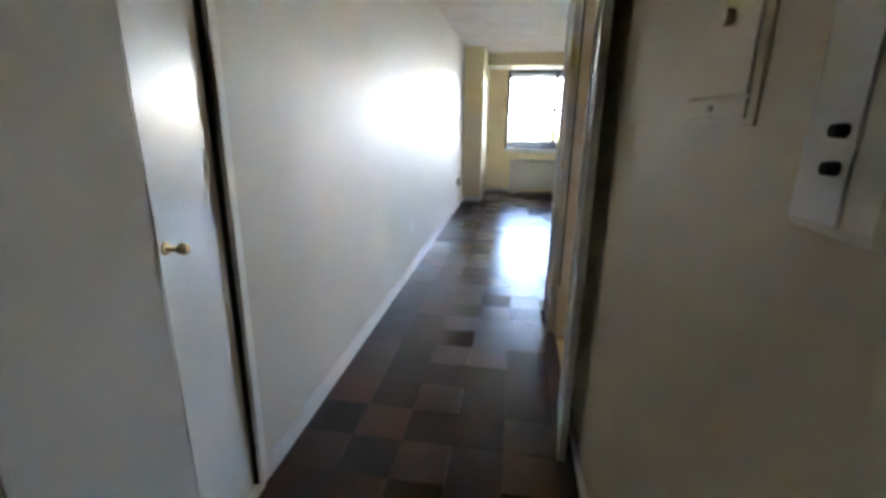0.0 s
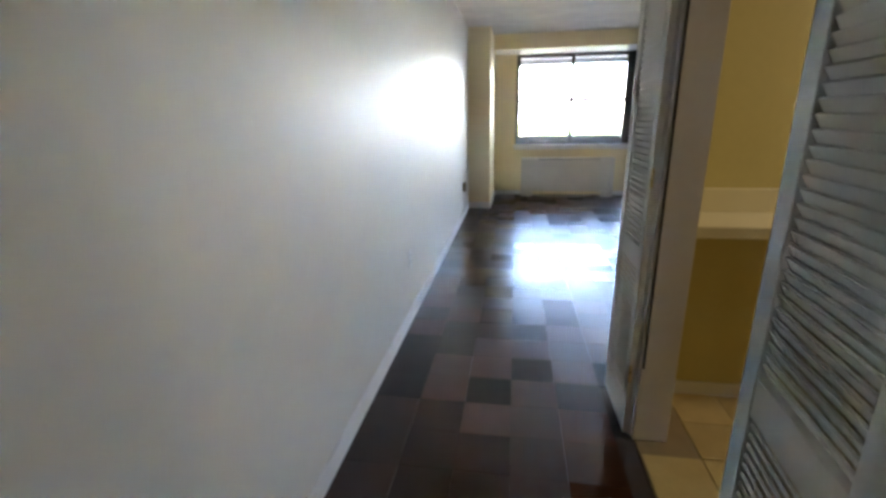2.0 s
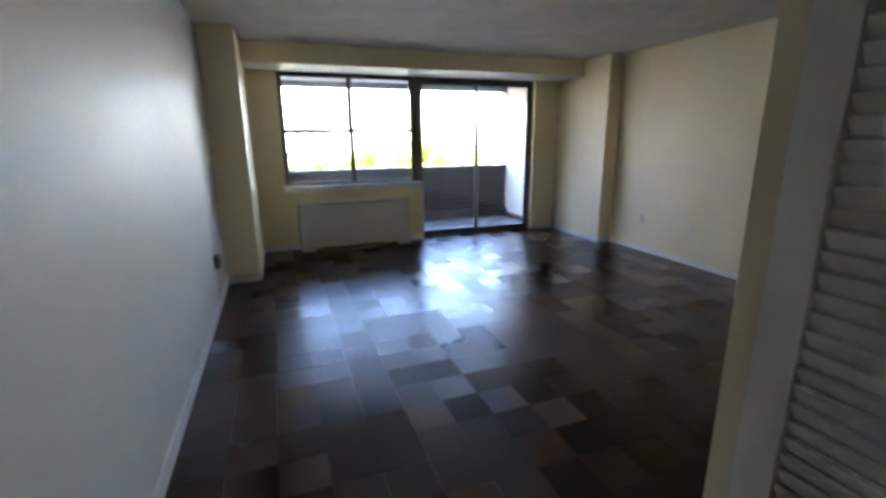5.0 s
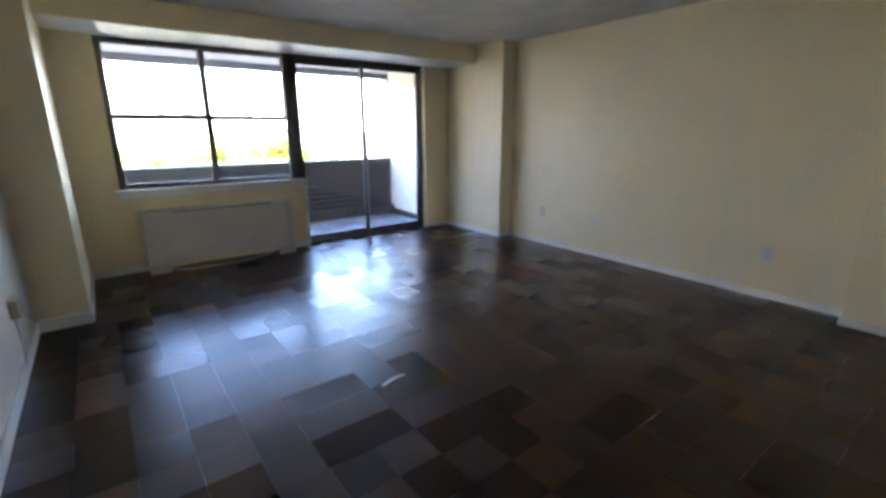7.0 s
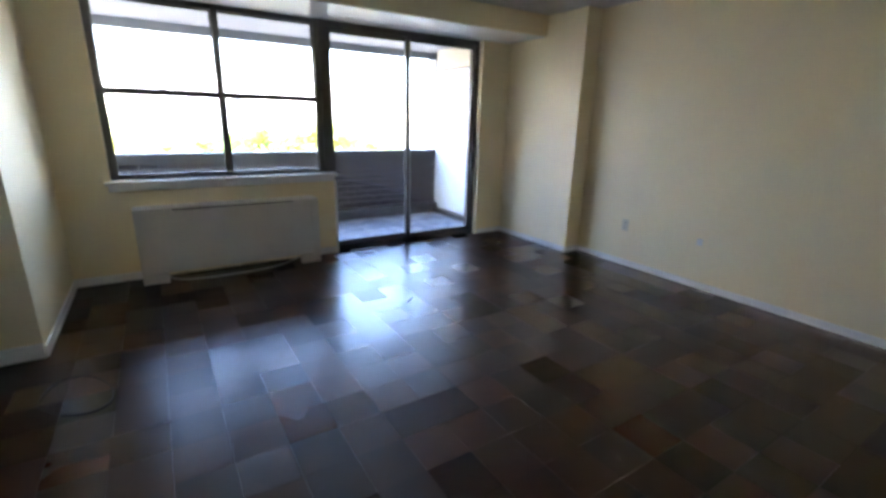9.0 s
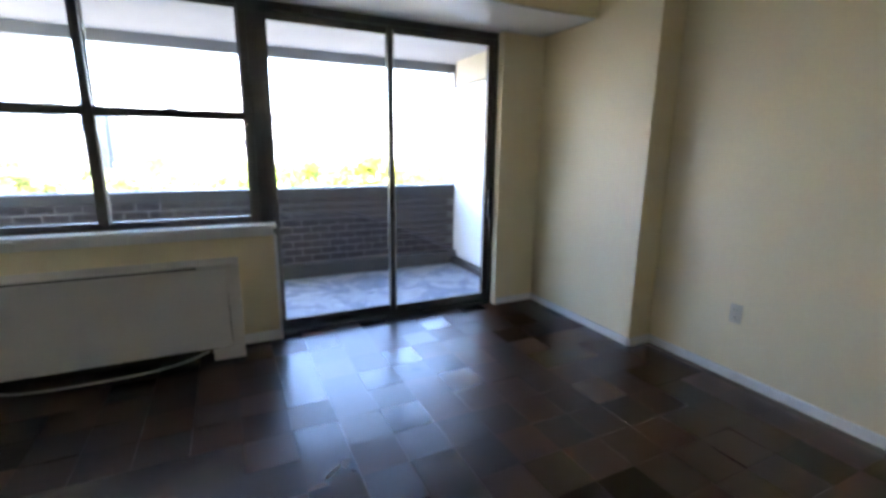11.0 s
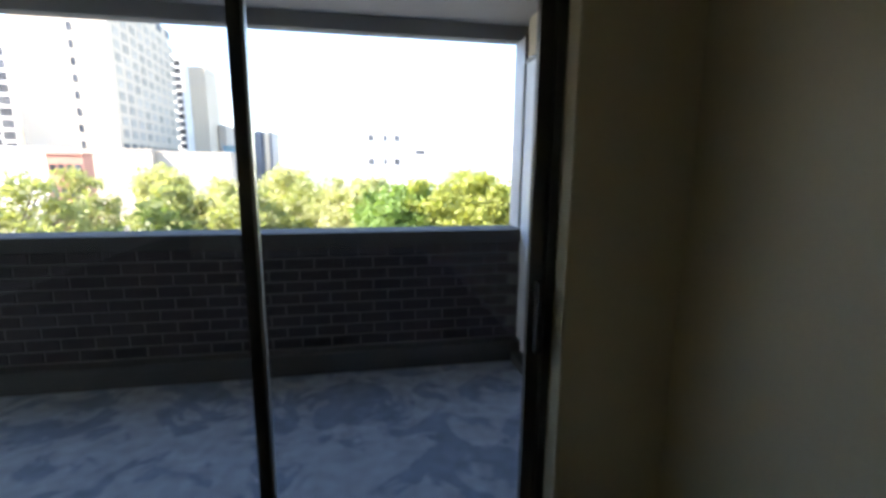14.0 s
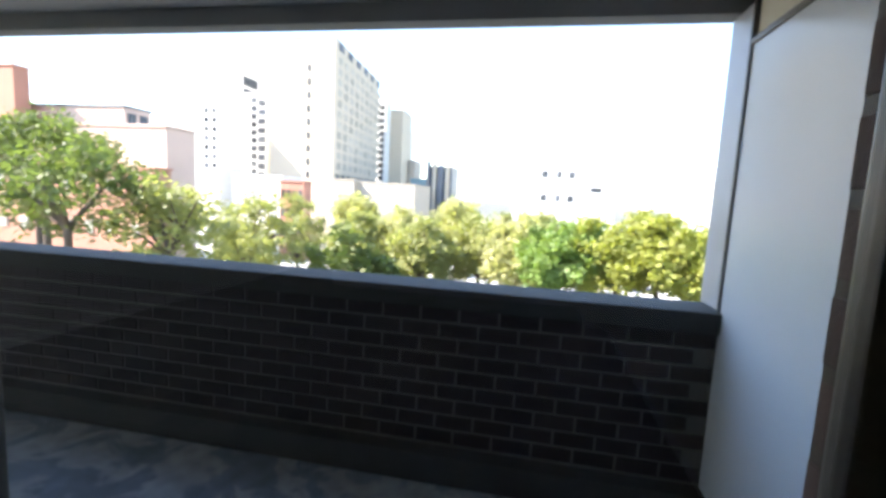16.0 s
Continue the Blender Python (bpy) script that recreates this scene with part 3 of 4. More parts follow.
cable("floor_cable", [(-0.72, 6.22, 0.004), (-0.70, 6.40, 0.004), (-0.55, 6.42, 0.004), (-0.42, 6.20, 0.004), (-0.40, 6.02, 0.004), (-0.52, 5.95, 0.004), (-0.66, 6.05, 0.004), (-0.72, 6.16, 0.004)], 0.0035, M_CABLE,
      "thin black cable coiled on the parquet", "cable")


def scrap(name, at, ang, l, w, mat, label):
    bm = bmesh.new()
    n = 6
    rows = []
    for i in range(n + 1):
        u = i / n
        wob = 0.12 * w * math.sin(5 * u + l * 30)
        z = 0.002 + 0.006 * math.sin(3.1 * u) * (w / 0.02)
        ww = w * (0.5 + 0.5 * math.sin(math.pi * (0.15 + 0.75 * u)))
        rows.append((bm.verts.new((u * l, -ww / 2 + wob, z)), bm.verts.new((u * l, ww / 2 + wob, z + 0.002))))
    for a, b in zip(rows, rows[1:]):
        bm.faces.new((a[0], b[0], b[1], a[1]))
    bmesh.ops.solidify(bm, geom=bm.faces[:], thickness=0.0012)
    ob = link_mesh(name, bm, mat)
    ob.matrix_basis = pose(at[0], at[1], 0.002, 0, 0, ang)
    return tagged(ob, label, "debris")


scrap("paper_scrap", (0.54, 4.60), 10, 0.17, 0.024, M_PAPER, "torn strip of white paper on the parquet")
scrap("wood_chip", (1.44, 6.42), 35, 0.09, 0.012, M_BEIGE, "small brown wood splinter on the parquet")
scrap("wood_chip", (2.12, 7.15), -20, 0.06, 0.014, M_CABLE, "small dark splinter on the glossy parquet")

# ---- kitchen ----
counter = base("kitchen_counter", (1.5, 2.1, 0.862), "cream laminate counter shelf fixed along the yellow kitchen wall", "counter")
bpart("top", M_COUNTER, counter, (0.27, 2.9, 1.89, 2.19, 0.862, 0.912), bevel=0.006)
bpart("backsplash", M_COUNTER, counter, (0.27, 2.9, 2.168, 2.19, 0.912, 1.012), bevel=0.004)
for xx in (1.3, 2.2):
    bpart("bracket", M_TRIM, counter, (xx, xx + 0.03, 1.94, 2.19, 0.822, 0.862), (xx, xx + 0.03, 2.15, 2.19, 0.62, 0.822), bevel=0.003)

klamp = base("kitchen_ceiling_light", (1.6, 1.45, CEIL), "round white metal ceiling light in the kitchen", "ceiling light")
bm = bmesh.new()
rod(bm, (1.6, 1.45, CEIL - 0.03), (1.6, 1.45, CEIL), 0.16, 0.16, 32)
part("canopy", bm, M_TRIM, klamp)
kl = new("kitchen_lamp", bpy.data.lights.new("kitchen_lamp", "AREA"))
kl.data.shape = "DISK"
kl.data.size = 0.3
kl.data.energy = KITCHEN_WATTS
kl.data.color = (1.0, 0.90, 0.70)
kl.location = (1.6, 1.45, CEIL - 0.04)


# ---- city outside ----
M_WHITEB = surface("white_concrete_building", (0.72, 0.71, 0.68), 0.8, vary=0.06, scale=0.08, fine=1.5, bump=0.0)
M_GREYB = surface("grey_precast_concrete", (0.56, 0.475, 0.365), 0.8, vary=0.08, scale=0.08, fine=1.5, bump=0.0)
M_TANB = surface("tan_concrete", (0.45, 0.39, 0.32), 0.8, vary=0.08, scale=0.1, fine=1.5, bump=0.0)
M_REDB = surface("red_brick_wall", (0.42, 0.20, 0.14), 0.85, vary=0.15, scale=0.3, fine=6, bump=0.0)
# brick washed paler, with the distance haze put into the colour
M_PINKB = surface("haze_paled_brick", (0.58, 0.42, 0.35), 0.85, vary=0.10, scale=0.3, fine=6, bump=0.0)
M_SLATE = surface("dark_metal_fins", (0.16, 0.17, 0.20), 0.5, vary=0.15, scale=0.2, fine=3, bump=0.0)
M_ROOF = surface("dark_roofing", (0.14, 0.14, 0.15), 0.8, vary=0.2, scale=0.3, fine=3, bump=0.0)
M_BLUEG = surface("blue_curtain_glass", (0.16, 0.34, 0.42), 0.15, vary=0.2, scale=0.2, fine=2, bump=0.0)
M_WINDOW = surface("dark_window_glass", (0.06, 0.065, 0.075), 0.4, vary=0.3, scale=0.2, fine=2, bump=0.0, spec=0.2, per_object=0.5)
# window tone raised close to the walls', painting in the distance haze
M_WINFAINT = surface("haze_faded_window_glass", (0.40, 0.37, 0.32), 0.8, vary=0.2, scale=0.2, fine=2, bump=0.0, spec=0.1, per_object=0.2)


def skewed(x, y):
    """The street grid runs a degree and a half off the flat's own axis."""
    return x - 0.025 * (y - 7.7)


def building(label, p0, p1, depth, z1, mat, windows=(), side_windows=(), name="building", roof=0.8, z0=None):
    """A block whose front face runs from p0 to p1; windows: (cols, rows, width, height, first x, last x, first z, last z, material)."""
    a, b = Vector((skewed(*p0), p0[1], 0)), Vector((skewed(p1[0], p0[1]), p1[1], 0))
    v = b - a
    L = v.length
    z0 = GZ if z0 is None else z0
    m = Matrix.Translation((a.x, a.y, 0)) @ Matrix.Rotation(math.atan2(v.y, v.x), 4, "Z")
    d = base(name, (0, 0, 0), label, "building", "city buildings")
    bm = bmesh.new()
    box(bm, 0, L, 0, depth, z0, z1, m=m)
    wall = part("wall", bm, mat, d)
    bm = bmesh.new()
    box(bm, -0.2, L + 0.2, -0.2, depth + 0.2, z1, z1 + roof * 0.4, m=m)
    part("roof", bm, M_ROOF if roof > 0.9 else mat, d)
    for face, sets in ((0, windows), (1, side_windows)):
        for cols, rows, w, h, xa, xb, za, zb, wm in sets:
            me = bpy.data.meshes.new("window")
            bm = bmesh.new()
            box(bm, -w / 2, w / 2, -0.12, 0.3, -h / 2, h / 2)
            bm.to_mesh(me)
            bm.free()
            me.materials.append(wm)
            for i in range(cols):
                for j in range(rows):
                    x = xa + (xb - xa) * (i / max(1, cols - 1))
                    z = za + (zb - za) * (j / max(1, rows - 1))
                    o = new("window", me)
                    o.parent = wall
                    if face == 0:
                        o.matrix_basis = m @ Matrix.Translation((x, 0, z))
                    else:
                        o.matrix_basis = m @ Matrix.Translation((L, x, z)) @ Matrix.Rotation(radians(90), 4, "Z")
    return d


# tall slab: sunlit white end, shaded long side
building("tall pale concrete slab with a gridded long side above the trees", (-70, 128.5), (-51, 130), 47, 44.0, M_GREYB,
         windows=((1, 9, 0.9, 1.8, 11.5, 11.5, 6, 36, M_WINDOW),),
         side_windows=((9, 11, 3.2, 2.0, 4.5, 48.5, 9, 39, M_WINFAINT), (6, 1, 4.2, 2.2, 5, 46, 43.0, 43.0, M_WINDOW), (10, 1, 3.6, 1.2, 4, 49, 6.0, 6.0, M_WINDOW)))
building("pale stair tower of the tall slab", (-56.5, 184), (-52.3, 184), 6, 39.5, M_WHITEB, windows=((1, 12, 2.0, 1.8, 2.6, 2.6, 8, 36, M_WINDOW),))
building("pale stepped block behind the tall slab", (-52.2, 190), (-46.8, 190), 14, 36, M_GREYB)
building("slim block with dark windows behind the tall slab", (-52, 205), (-48.5, 205), 10, 30, M_WHITEB, windows=((1, 11, 2.0, 1.6, 2.4, 2.4, 6, 28, M_WINDOW),))
building("low tan podium at the foot of the tall slab", (-42.6, 128), (-25.8, 128), 20, 4.3, M_TANB)
building("low tan concrete podium at the foot of the tall slab", (-51, 126), (-42.7, 126), 20, 4.8, M_TANB)
building("narrow tan concrete building far away", (-46.1, 200), (-43.5, 200), 12, 16.6, M_TANB)
building("low building with blue curtain glass", (-37.5, 170), (-31.5, 170), 12, 7.6, M_BLUEG)
fins = building("dark building with tall vertical fins", (-29.2, 160), (-20.5, 160), 14, 11.5, M_SLATE, roof=1.0)
for i in range(4):
    xx = skewed(-29.1, 160) + i * 2.2
    bpart("fin", M_GREYB if i % 2 else M_SLATE, fins, (xx, xx + 1.1, 158.6, 160.0, GZ, 13.4 - 0.5 * i))
building("bright white apartment block in the sun", (0.5, 150), (31, 150), 20, 13.0, M_WHITEB,
         windows=((3, 2, 1.8, 2.0, 9.5, 17.5, 3.0, 10.2, M_WINDOW), (2, 1, 1.6, 1.4, 24, 25.6, 6.0, 6.0, M_WINDOW), (1, 2, 1.8, 1.6, 3.4, 3.4, -1, 3, M_WINFAINT)))
building("bright white upper block in the sun", (7, 158), (19, 158), 12, 22.0, M_WHITEB, windows=((2, 1, 2.0, 2.0, 4.0, 9.0, 20.4, 20.4, M_WINFAINT),))
building("far white apartment tower", (66, 200), (80, 200), 14, 18.0, M_WHITEB, windows=((1, 8, 5.0, 0.9, 4.0, 4.0, -4, 14, M_WINFAINT),))
building("stepped white tower with dark bays", (-116, 150), (-94, 150), 18, 40.5, M_WHITEB, side_windows=((1, 2, 8, 3.0, 5, 5, 34, 38, M_WINDOW),))
building("white tower with a strip of bay windows", (-94, 140), (-81, 140), 12, 31.0, M_WHITEB, windows=((1, 10, 2.2, 1.9, 11.4, 11.4, 6.5, 29, M_WINDOW),))
building("slim bay of the white tower", (-81, 139), (-77.6, 139), 8, 30.2, M_WHITEB, windows=((1, 9, 2.6, 2.0, 1.7, 1.7, 5.5, 28, M_WINDOW),))
building("lower white tower with small windows", (-95, 120), (-80.5, 120), 10, 25.5, M_WHITEB, windows=((2, 7, 1.2, 1.3, 10.5, 13.0, 7, 22, M_WINDOW),))
building("tall brick building at the street's end", (-104, 70), (-82.3, 70), 2.5, 19.6, M_REDB)
building("red brick block with dark side windows", (-92, 75), (-65.6, 75), 5.5, 14.0, M_PINKB, side_windows=((2, 2, 1.7, 1.8, 1.5, 4.0, 9.0, 12.3, M_WINDOW),), roof=1.0)
# one brick block built as two: haze-paled upper part, red lower part
building("upper part of the long brick block, haze painted into its colour", (-74, 60), (-43.8, 60), 5.2, 8.7, M_PINKB)
building("long red brick block behind the trees", (-74, 57), (-43.0, 57), 2.7, 3.0, M_REDB, windows=((8, 3, 1.2, 1.7, 3, 28, -10.5, 0.8, M_WINFAINT),))
building("low white building among the trees", (-56.5, 92), (-45.2, 92), 9, 3.8, M_WHITEB, windows=((4, 1, 1.4, 1.2, 2, 9.5, 0.5, 0.5, M_WINFAINT),))
building("low red brick building with a pale cornice", (-45.1, 91), (-39.8, 91), 3, 2.9, M_REDB, windows=((4, 3, 0.8, 1.5, 0.8, 4.5, -7.0, 0.6, M_WINDOW),))
mast = base("street_mast", (8.1, 110, GZ), "thin grey street light mast", "street lamp")
bm = bmesh.new()
rod(bm, (8.1, 110, GZ), (8.1, 110, 15.0), 0.24, 0.16, 10)
part("pole", bm, M_POST, mast)
bm = bmesh.new()
box(bm, 6.8, 8.2, 109.9, 110.1, 14.8, 15.0, bevel=0.03)
part("arm", bm, M_POST, mast)


def leaf_material(name, c, second):
    m = surface(name, c, 0.55, vary=0.35, scale=0.7, fine=4, bump=0.0, second=second)
    b = m.node_tree.nodes["Principled BSDF"]
    tr = m.node_tree.nodes.new("ShaderNodeBsdfTranslucent")
    tr.inputs[0].default_value = (c[0] * 1.6, c[1] * 1.6, c[2] * 0.9, 1)
    mx = m.node_tree.nodes.new("ShaderNodeMixShader")
    mx.inputs[0].default_value = 0.5
    out = m.node_tree.nodes["Material Output"]
    m.node_tree.links.new(b.outputs[0], mx.inputs[1])
    m.node_tree.links.new(tr.outputs[0], mx.inputs[2])
    m.node_tree.links.new(mx.outputs[0], out.inputs[0])
    return m


M_BARK = surface("tree_bark", (0.09, 0.065, 0.05), 0.9, vary=0.3, scale=2, fine=20, bump=0.3)
M_LEAF = {"olive": leaf_material("olive_leaves", (0.23, 0.25, 0.09), (0.44, 0.44, 0.20)),
          "pale": leaf_material("pale_leaves", (0.32, 0.33, 0.15), (0.56, 0.53, 0.29)),
          "green": leaf_material("green_leaves", (0.15, 0.22, 0.06), (0.28, 0.40, 0.11)),
          "lime": leaf_material("yellow_green_leaves", (0.25, 0.27, 0.06), (0.42, 0.43, 0.12)),
          "dark": leaf_material("dark_green_leaves", (0.085, 0.12, 0.035), (0.21, 0.24, 0.075))}
TREE_WORDS = {"olive": "olive-green", "pale": "pale dusty green", "green": "fresh green", "lime": "yellow-green", "dark": "dark green"}


def tree(x, y, top, radius, crown_low, colour, seed, clumps=60, leaf_size=0.27, per=76, open_crown=False):
    rnd = random.Random(seed)
    x = skewed(x, y)
    t = base("tree", (x, y, GZ), TREE_WORDS[colour] + (" broad tree with an open crown and dark forking limbs" if open_crown else " street tree in full leaf"), "tree", "street trees")
    mid = (top + crown_low) / 2
    hh = (top - crown_low) / 2
    centres = []
    for i in range(clumps):
        for _ in range(20):
            p = Vector((rnd.uniform(-1, 1), rnd.uniform(-1, 1), rnd.uniform(-1, 1)))
            if 0.35 < p.length < 1.0:
                break
        wob = 1 + 0.28 * noise.noise(p * 2.1 + Vector((seed, 0, 0)))
        taper = 1.0 - 0.35 * max(0, p.z)
        centres.append(Vector((x + p.x * radius * wob * taper, y + p.y * radius * wob * taper, mid + p.z * hh * wob)))
    bm = bmesh.new()
    fork = Vector((x, y, crown_low + 0.12 * hh))
    rod(bm, (x, y, GZ - 0.2), fork, 0.30, 0.20, 9)
    for c in centres[::4 if open_crown else 7]:
        k = fork.lerp(c, 0.5) + Vector((rnd.uniform(-.4, .4), rnd.uniform(-.4, .4), rnd.uniform(0.0, .7)))
        rod(bm, fork, k, 0.15, 0.085, 6)
        rod(bm, k, c, 0.085, 0.025, 5)
    part("trunk", bm, M_BARK, t)
    verts, faces = [], []
    for c in centres:
        cr = radius * rnd.uniform(0.20, 0.34)
        for _ in range(per):
            d = Vector((rnd.gauss(0, 1), rnd.gauss(0, 1), rnd.gauss(0, 0.75)))
            d = d.normalized() * cr * rnd.uniform(0.3, 1.0)
            p = c + d
            s = leaf_size * rnd.uniform(0.6, 1.3)
            u = Vector((rnd.gauss(0, 1), rnd.gauss(0, 1), rnd.gauss(0, 0.5))).normalized()
            w = u.cross(Vector((rnd.gauss(0, 1), rnd.gauss(0, 1), rnd.gauss(0, 1)))).normalized()
            n0 = len(verts)
            verts += [p - u * s, p + w * s * 0.55, p + u * s, p - w * s * 0.55]
            faces.append((n0, n0 + 1, n0 + 2, n0 + 3))
    me = bpy.data.meshes.new("crown")
    me.from_pydata(verts, [], faces)
    me.materials.append(M_LEAF[colour])
    o = new("crown", me)
    o.parent = t
    o.matrix_parent_inverse = t.matrix_basis.inverted()
    return t


ROW = (("pale", -17.5, 62, 2.2), ("olive", -14.0, 55, -0.2), ("pale", -9.8, 58, 0.6), ("olive", -6.4, 52, -0.3), ("pale", -4.2, 60, 2.0), ("olive", -1.0, 56, 0.4), ("pale", 2.6, 53, 0.7), ("olive", 5.4, 60, 0.9),
       ("pale", 4.2, 52, 0.2), ("green", 6.6, 48, -0.3), ("green", 9.0, 50, -0.2), ("lime", 11.6, 48, 0.8), ("lime", 14.6, 47, 1.1), ("lime", 17.8, 48, -0.1), ("olive", 21.5, 55, -0.6), ("lime", 26.0, 58, -0.5))
for k, (col, x, y, top) in enumerate(ROW):
    tree(x, y, top - (0.7 if y > 51 else 0.1), (3.6 if y > 51 else 3.7) + 0.3 * (k % 3), -5.5 - 0.4 * (k % 2) if y < 51 else -7.3 - 0.3 * (k % 2), col, 11 + k, clumps=84)
for k, (x, y, top, r, col) in enumerate(((-27.5, 31.5, 5.4, 4.4, "dark"), (-21.0, 27.5, 3.4, 4.4, "dark"), (-17.2, 30.5, 1.6, 3.6, "olive"), (-34.0, 36.0, 6.0, 4.6, "dark"), (-16.2, 36.5, 0.6, 3.2, "olive"))):
    tree(x, y, top, r, top - 5.0 if k != 4 else -4.5, col, 71 + k, clumps=46, per=62, leaf_size=0.20, open_crown=True)
for k, (x, y, top, r, col) in enumerate(((-11.0, 40.5, -1.5, 3.2, "dark"), (-8.6, 43.0, -3.6, 2.8, "dark"), (-24.0, 48.0, -2.2, 3.4, "olive"), (-30, 70, 1.0, 4.0, "olive"), (32, 70, -0.5, 4, "olive"))):
    tree(x, y, top, r, -9.5, col, 91 + k, clumps=54)

M_STREET = surface("pale_street_concrete", (0.42, 0.41, 0.39), 0.85, vary=0.15, scale=0.2, fine=3, bump=0.0)
boxes("pavement", M_STREET, (-160, 160, 76, 104, GZ - 0.5, GZ + 0.02), label="pale sunlit concrete street and car park beyond the trees", category="street")
M_CARS = [surface("car_paint_white", (0.75, 0.75, 0.75), 0.25, vary=0.03), surface("car_paint_dark", (0.05, 0.05, 0.06), 0.25, vary=0.05), surface("car_paint_silver", (0.45, 0.46, 0.48), 0.3, metal=0.4, vary=0.05)]


def car(x, y, mat, label):
    c = base("car", (x, y, GZ), label, "car", "parked cars")
    bm = bmesh.new()
    box(bm, x - 2.2, x + 2.2, y - 0.88, y + 0.88, GZ + 0.35, GZ + 0.95, bevel=0.15)
    body = part("body", bm, mat, c)
    bm = bmesh.new()
    vs = box(bm, x - 1.2, x + 1.3, y - 0.78, y + 0.78, GZ + 0.9, GZ + 1.5, bevel=0.12)
    part("cabin", bm, M_WINDOW, body)
    bpart("roof", mat, body, (x - 0.8, x + 0.9, y - 0.7, y + 0.7, GZ + 1.46, GZ + 1.53), bevel=0.02)
    for dx in (-1.35, 1.35):
        for dy in (-0.85, 0.85):
            bm = bmesh.new()
            rod(bm, (x + dx, y + dy - 0.1, GZ + 0.33), (x + dx, y + dy + 0.1, GZ + 0.33), 0.33, seg=18)
            part("wheel", bm, M_CABLE, c)


for k in range(12):
    car(-14 + k * 5.1, 84 + (k % 3) * 3.4, M_CARS[k % 3], ("white", "black", "silver")[k % 3] + " saloon car parked on the street")


# ---- pieces of floors and walls ----
def tile_mesh(name, size, gap, thick, bevel, mat):
    bm = bmesh.new()
    h = (size - gap) / 2
    box(bm, -h, h, -h, h, -thick, 0)
    top = [e for e in bm.edges if all(v.co.z > -1e-6 for v in e.verts)]
    if bevel:
        bmesh.ops.bevel(bm, geom=top, offset=bevel, segments=1, affect="EDGES")
    me = bpy.data.meshes.new(name)
    bm.to_mesh(me)
    bm.free()
    me.materials.append(mat)
    return me


def clear_of(x, y):
    """Is there parquet here? Not inside columns, walls or the kitchen."""
    if y < 2.30 and x > HALL:
        return False
    return LEFT < x < RIGHT + 0.05


rnd = random.Random(5)
parquet_pair = [tile_mesh("parquet_tile", TILE, 0.0012, 0.012, 0.0, mm) for mm in M_PARQUET]
parquet = parquet_pair[0]
cells = []
nx0, nx1 = math.floor(LEFT / TILE), math.ceil(RIGHT / TILE)
for i in range(nx0, nx1 + 1):
    for j in range(-10, math.ceil(8.1 / TILE)):
        cx, cy = -0.42 + TILE * 0.5 + TILE * i + 0.02, TILE * (j + 0.5)
        if clear_of(cx, cy) and cy < 8.05:
            cells.append((cx, cy, (i + j) % 2))
near = [c for c in cells if 1.1 < c[1] < 7.3 and -1.0 < c[0] < 1.75]
near.sort(key=lambda c: abs(c[0] + 0.35 - max(0, (c[1] - 3)) * 0.45))
near = set(near[:300])
joined = [([], []), ([], [])]
top_of = [v.co.copy() for v in parquet.vertices]
polys = [tuple(p.vertices) for p in parquet.polygons]
for cx, cy, odd in cells:
    rx, ry = rnd.gauss(0, 0.3), rnd.gauss(0, 0.3)
    m = pose(cx, cy, rnd.uniform(-0.0002, 0.0001), rx, ry, 90 * odd)
    k = odd if rnd.random() < 0.72 else 1 - odd
    if (cx, cy, odd) in near:
        o = new("parquet_tile", parquet_pair[k])
        o.parent = floor
        o.matrix_basis = m
    else:
        verts, faces = joined[k]
        n0 = len(verts)
        verts += [m @ v for v in top_of]
        faces += [tuple(n0 + q for q in p) for p in polys]
for k in (0, 1):
    me = bpy.data.meshes.new("parquet_rest")
    me.from_pydata(joined[k][0], [], joined[k][1])
    me.materials.append(M_PARQUET_FAR[k])
    rest = new("parquet_rest", me)
    rest.parent = floor
    tagged(rest, kind="stuff")

# kitchen floor tiles
KT = 0.2286
ktile = tile_mesh("kitchen_tile", KT, 0.004, 0.01, 0.001, M_KTILE)
kfloor = boxes("kitchen_floor", M_KGROUT, (HALL + 0.002, 2.9, -1.2, 2.19, -0.011, -0.004), label="yellow square vinyl tile floor of the kitchen", category="floor")
for i in range(12):
    for j in range(15):
        cx, cy = HALL + 0.005 + KT * (i + 0.5), 2.185 - KT * (j + 0.5)
        if i > 5 and j > 8:
            continue
        if cx < HALL + 0.24 and not 1.1 < cy < 1.82:
            continue
        o = new("tile", ktile)
        o.parent = kfloor
        o.location = (cx, cy, 0.002 + rnd.uniform(-0.0004, 0.0004))

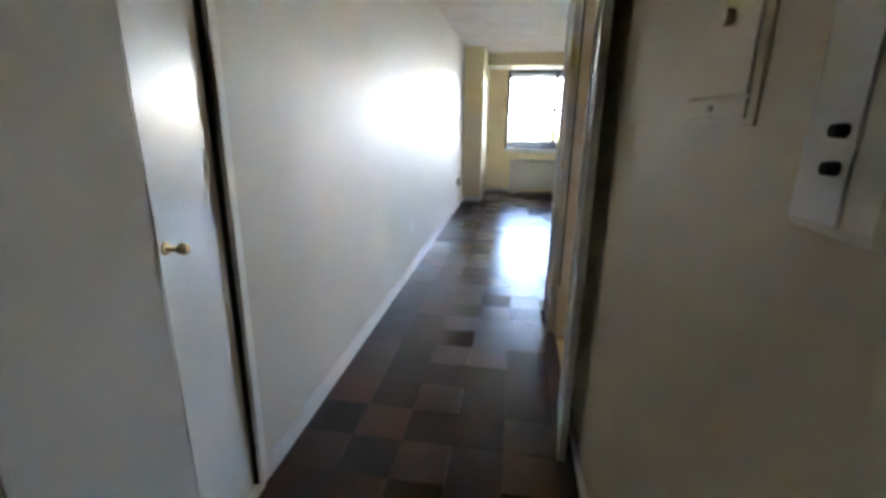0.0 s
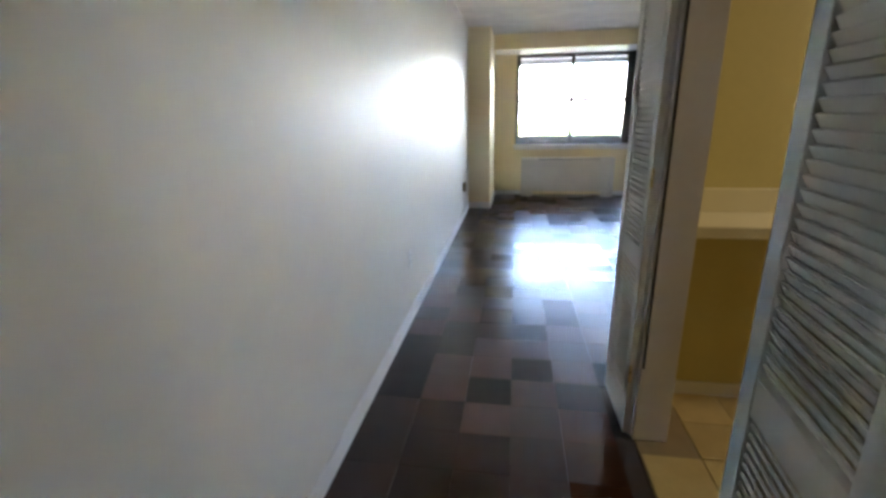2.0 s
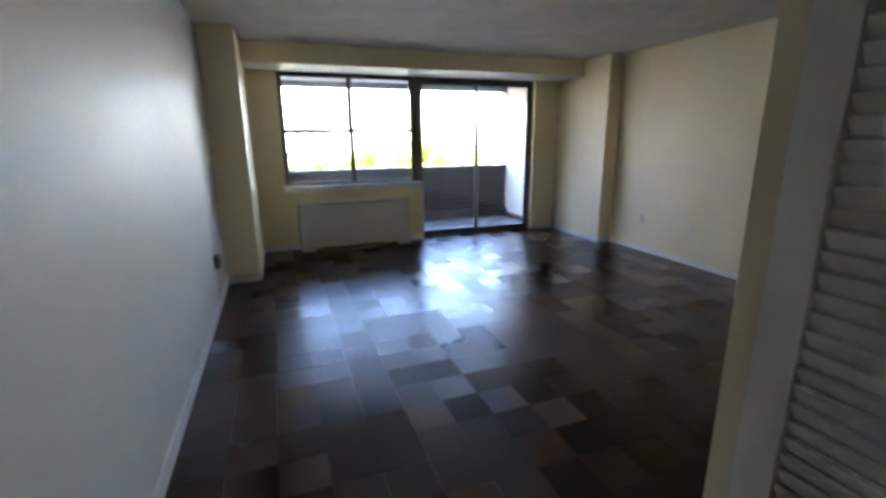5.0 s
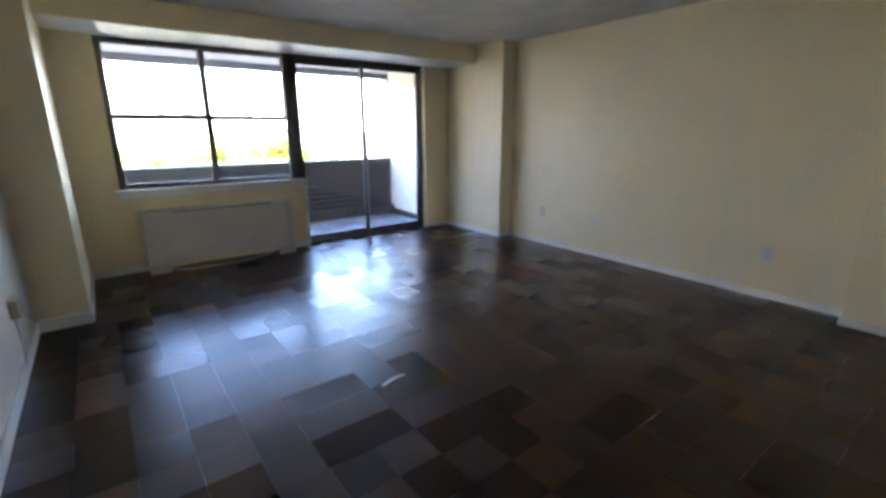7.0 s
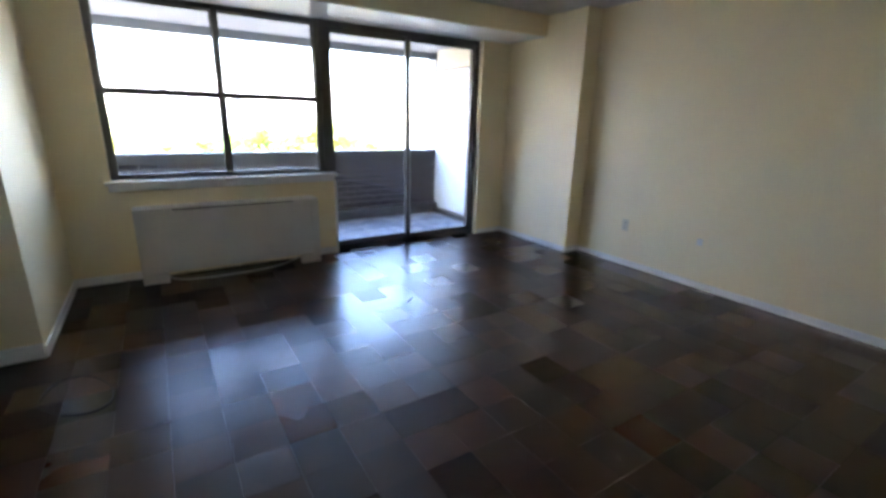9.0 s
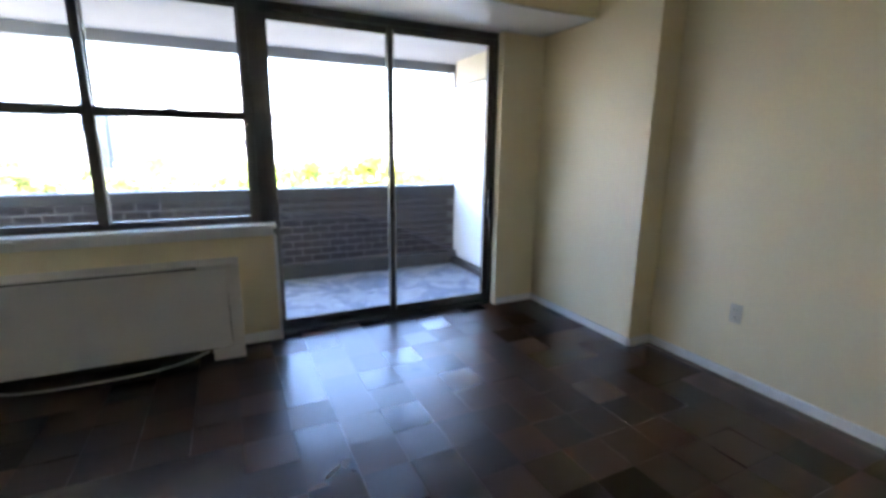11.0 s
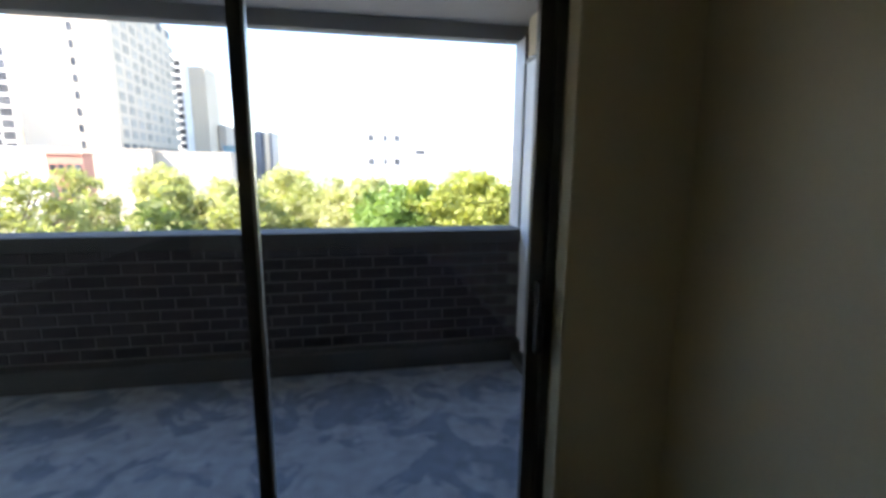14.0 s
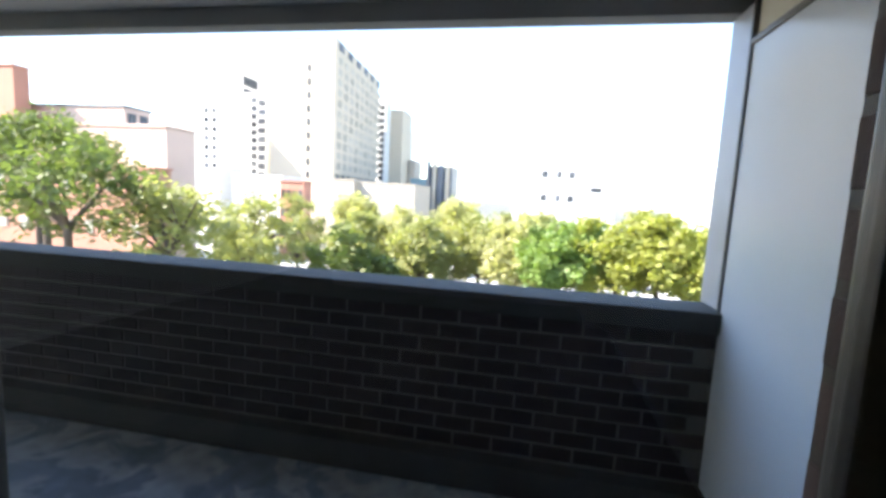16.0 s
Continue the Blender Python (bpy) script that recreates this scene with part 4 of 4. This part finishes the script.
# brick parapet
BL, BH, JT = 0.192, 0.0695, 0.0135
bm = bmesh.new()
box(bm, -BL / 2, BL / 2, 0, 0.03, -BH / 2, BH / 2)
front = [e for e in bm.edges if all(v.co.y < 1e-6 for v in e.verts)]
bmesh.ops.bevel(bm, geom=front, offset=0.003, segments=1, affect="EDGES")
brick = bpy.data.meshes.new("brick")
bm.to_mesh(brick)
bm.free()
brick.materials.append(M_BRICK)
parapet = boxes("parapet", M_MORTAR, (-7.0, 3.86, PY + 0.006, 10.19, -0.10, 0.81), label="dark purple-brown brick parapet of the balcony", category="parapet")
stack = []
rows = 9
step = 0.75 / rows
for r in range(rows):
    z = 0.063 + step * (r + 0.5)
    x = 3.84 - BL / 2 - (BL + JT) * 0.5 * (r % 2)
    while x > -6.8:
        stack.append((x, z))
        x -= BL + JT
stack.sort(key=lambda s: -s[0])
verts, faces = [], []
bv = [v.co.copy() for v in brick.vertices]
bp_ = [tuple(p.vertices) for p in brick.polygons]
for k, (x, z) in enumerate(stack):
    m = pose(x, PY - 0.001 + rnd.uniform(-0.0015, 0.0015), z, rnd.gauss(0, 0.3), 0, rnd.gauss(0, 0.25))
    if k < 300:
        o = new("brick", brick)
        o.parent = parapet
        o.matrix_basis = m
    else:
        n0 = len(verts)
        verts += [m @ v for v in bv]
        faces += [tuple(n0 + q for q in p) for p in bp_]
me = bpy.data.meshes.new("bricks_rest")
me.from_pydata(verts, [], faces)
me.materials.append(M_BRICK)
o = new("bricks_rest", me)
o.parent = parapet
tagged(o, kind="stuff")

# brick pier outside the balcony door
pier = boxes("brick_pier", M_GROUT, (3.2232, 3.2385, 8.1515, 8.2235, -0.10, 2.40), (3.2385, 3.836, 8.2015, 8.2235, -0.10, 2.40), label="red-brown brick pier beside the balcony door", category="pier")
bm = bmesh.new()
box(bm, 0, 0.3, 0, 0.073, -BH / 2, BH / 2)
bmesh.ops.bevel(bm, geom=list(bm.edges), offset=0.003, segments=1, affect="EDGES")
bmesh.ops.translate(bm, verts=[v for v in bm.verts if v.co.y < 0.035 and v.co.x > 0.1], vec=(0, 0.051, 0))
pier_brick = bpy.data.meshes.new("brick")
bm.to_mesh(pier_brick)
bm.free()
pier_brick.materials.append(M_PIER)
for r in range(29):
    o = new("brick", pier_brick)
    o.parent = pier
    o.location = (3.222 + rnd.uniform(-0.001, 0.001), 8.1525, -0.06 + 0.083 * r)
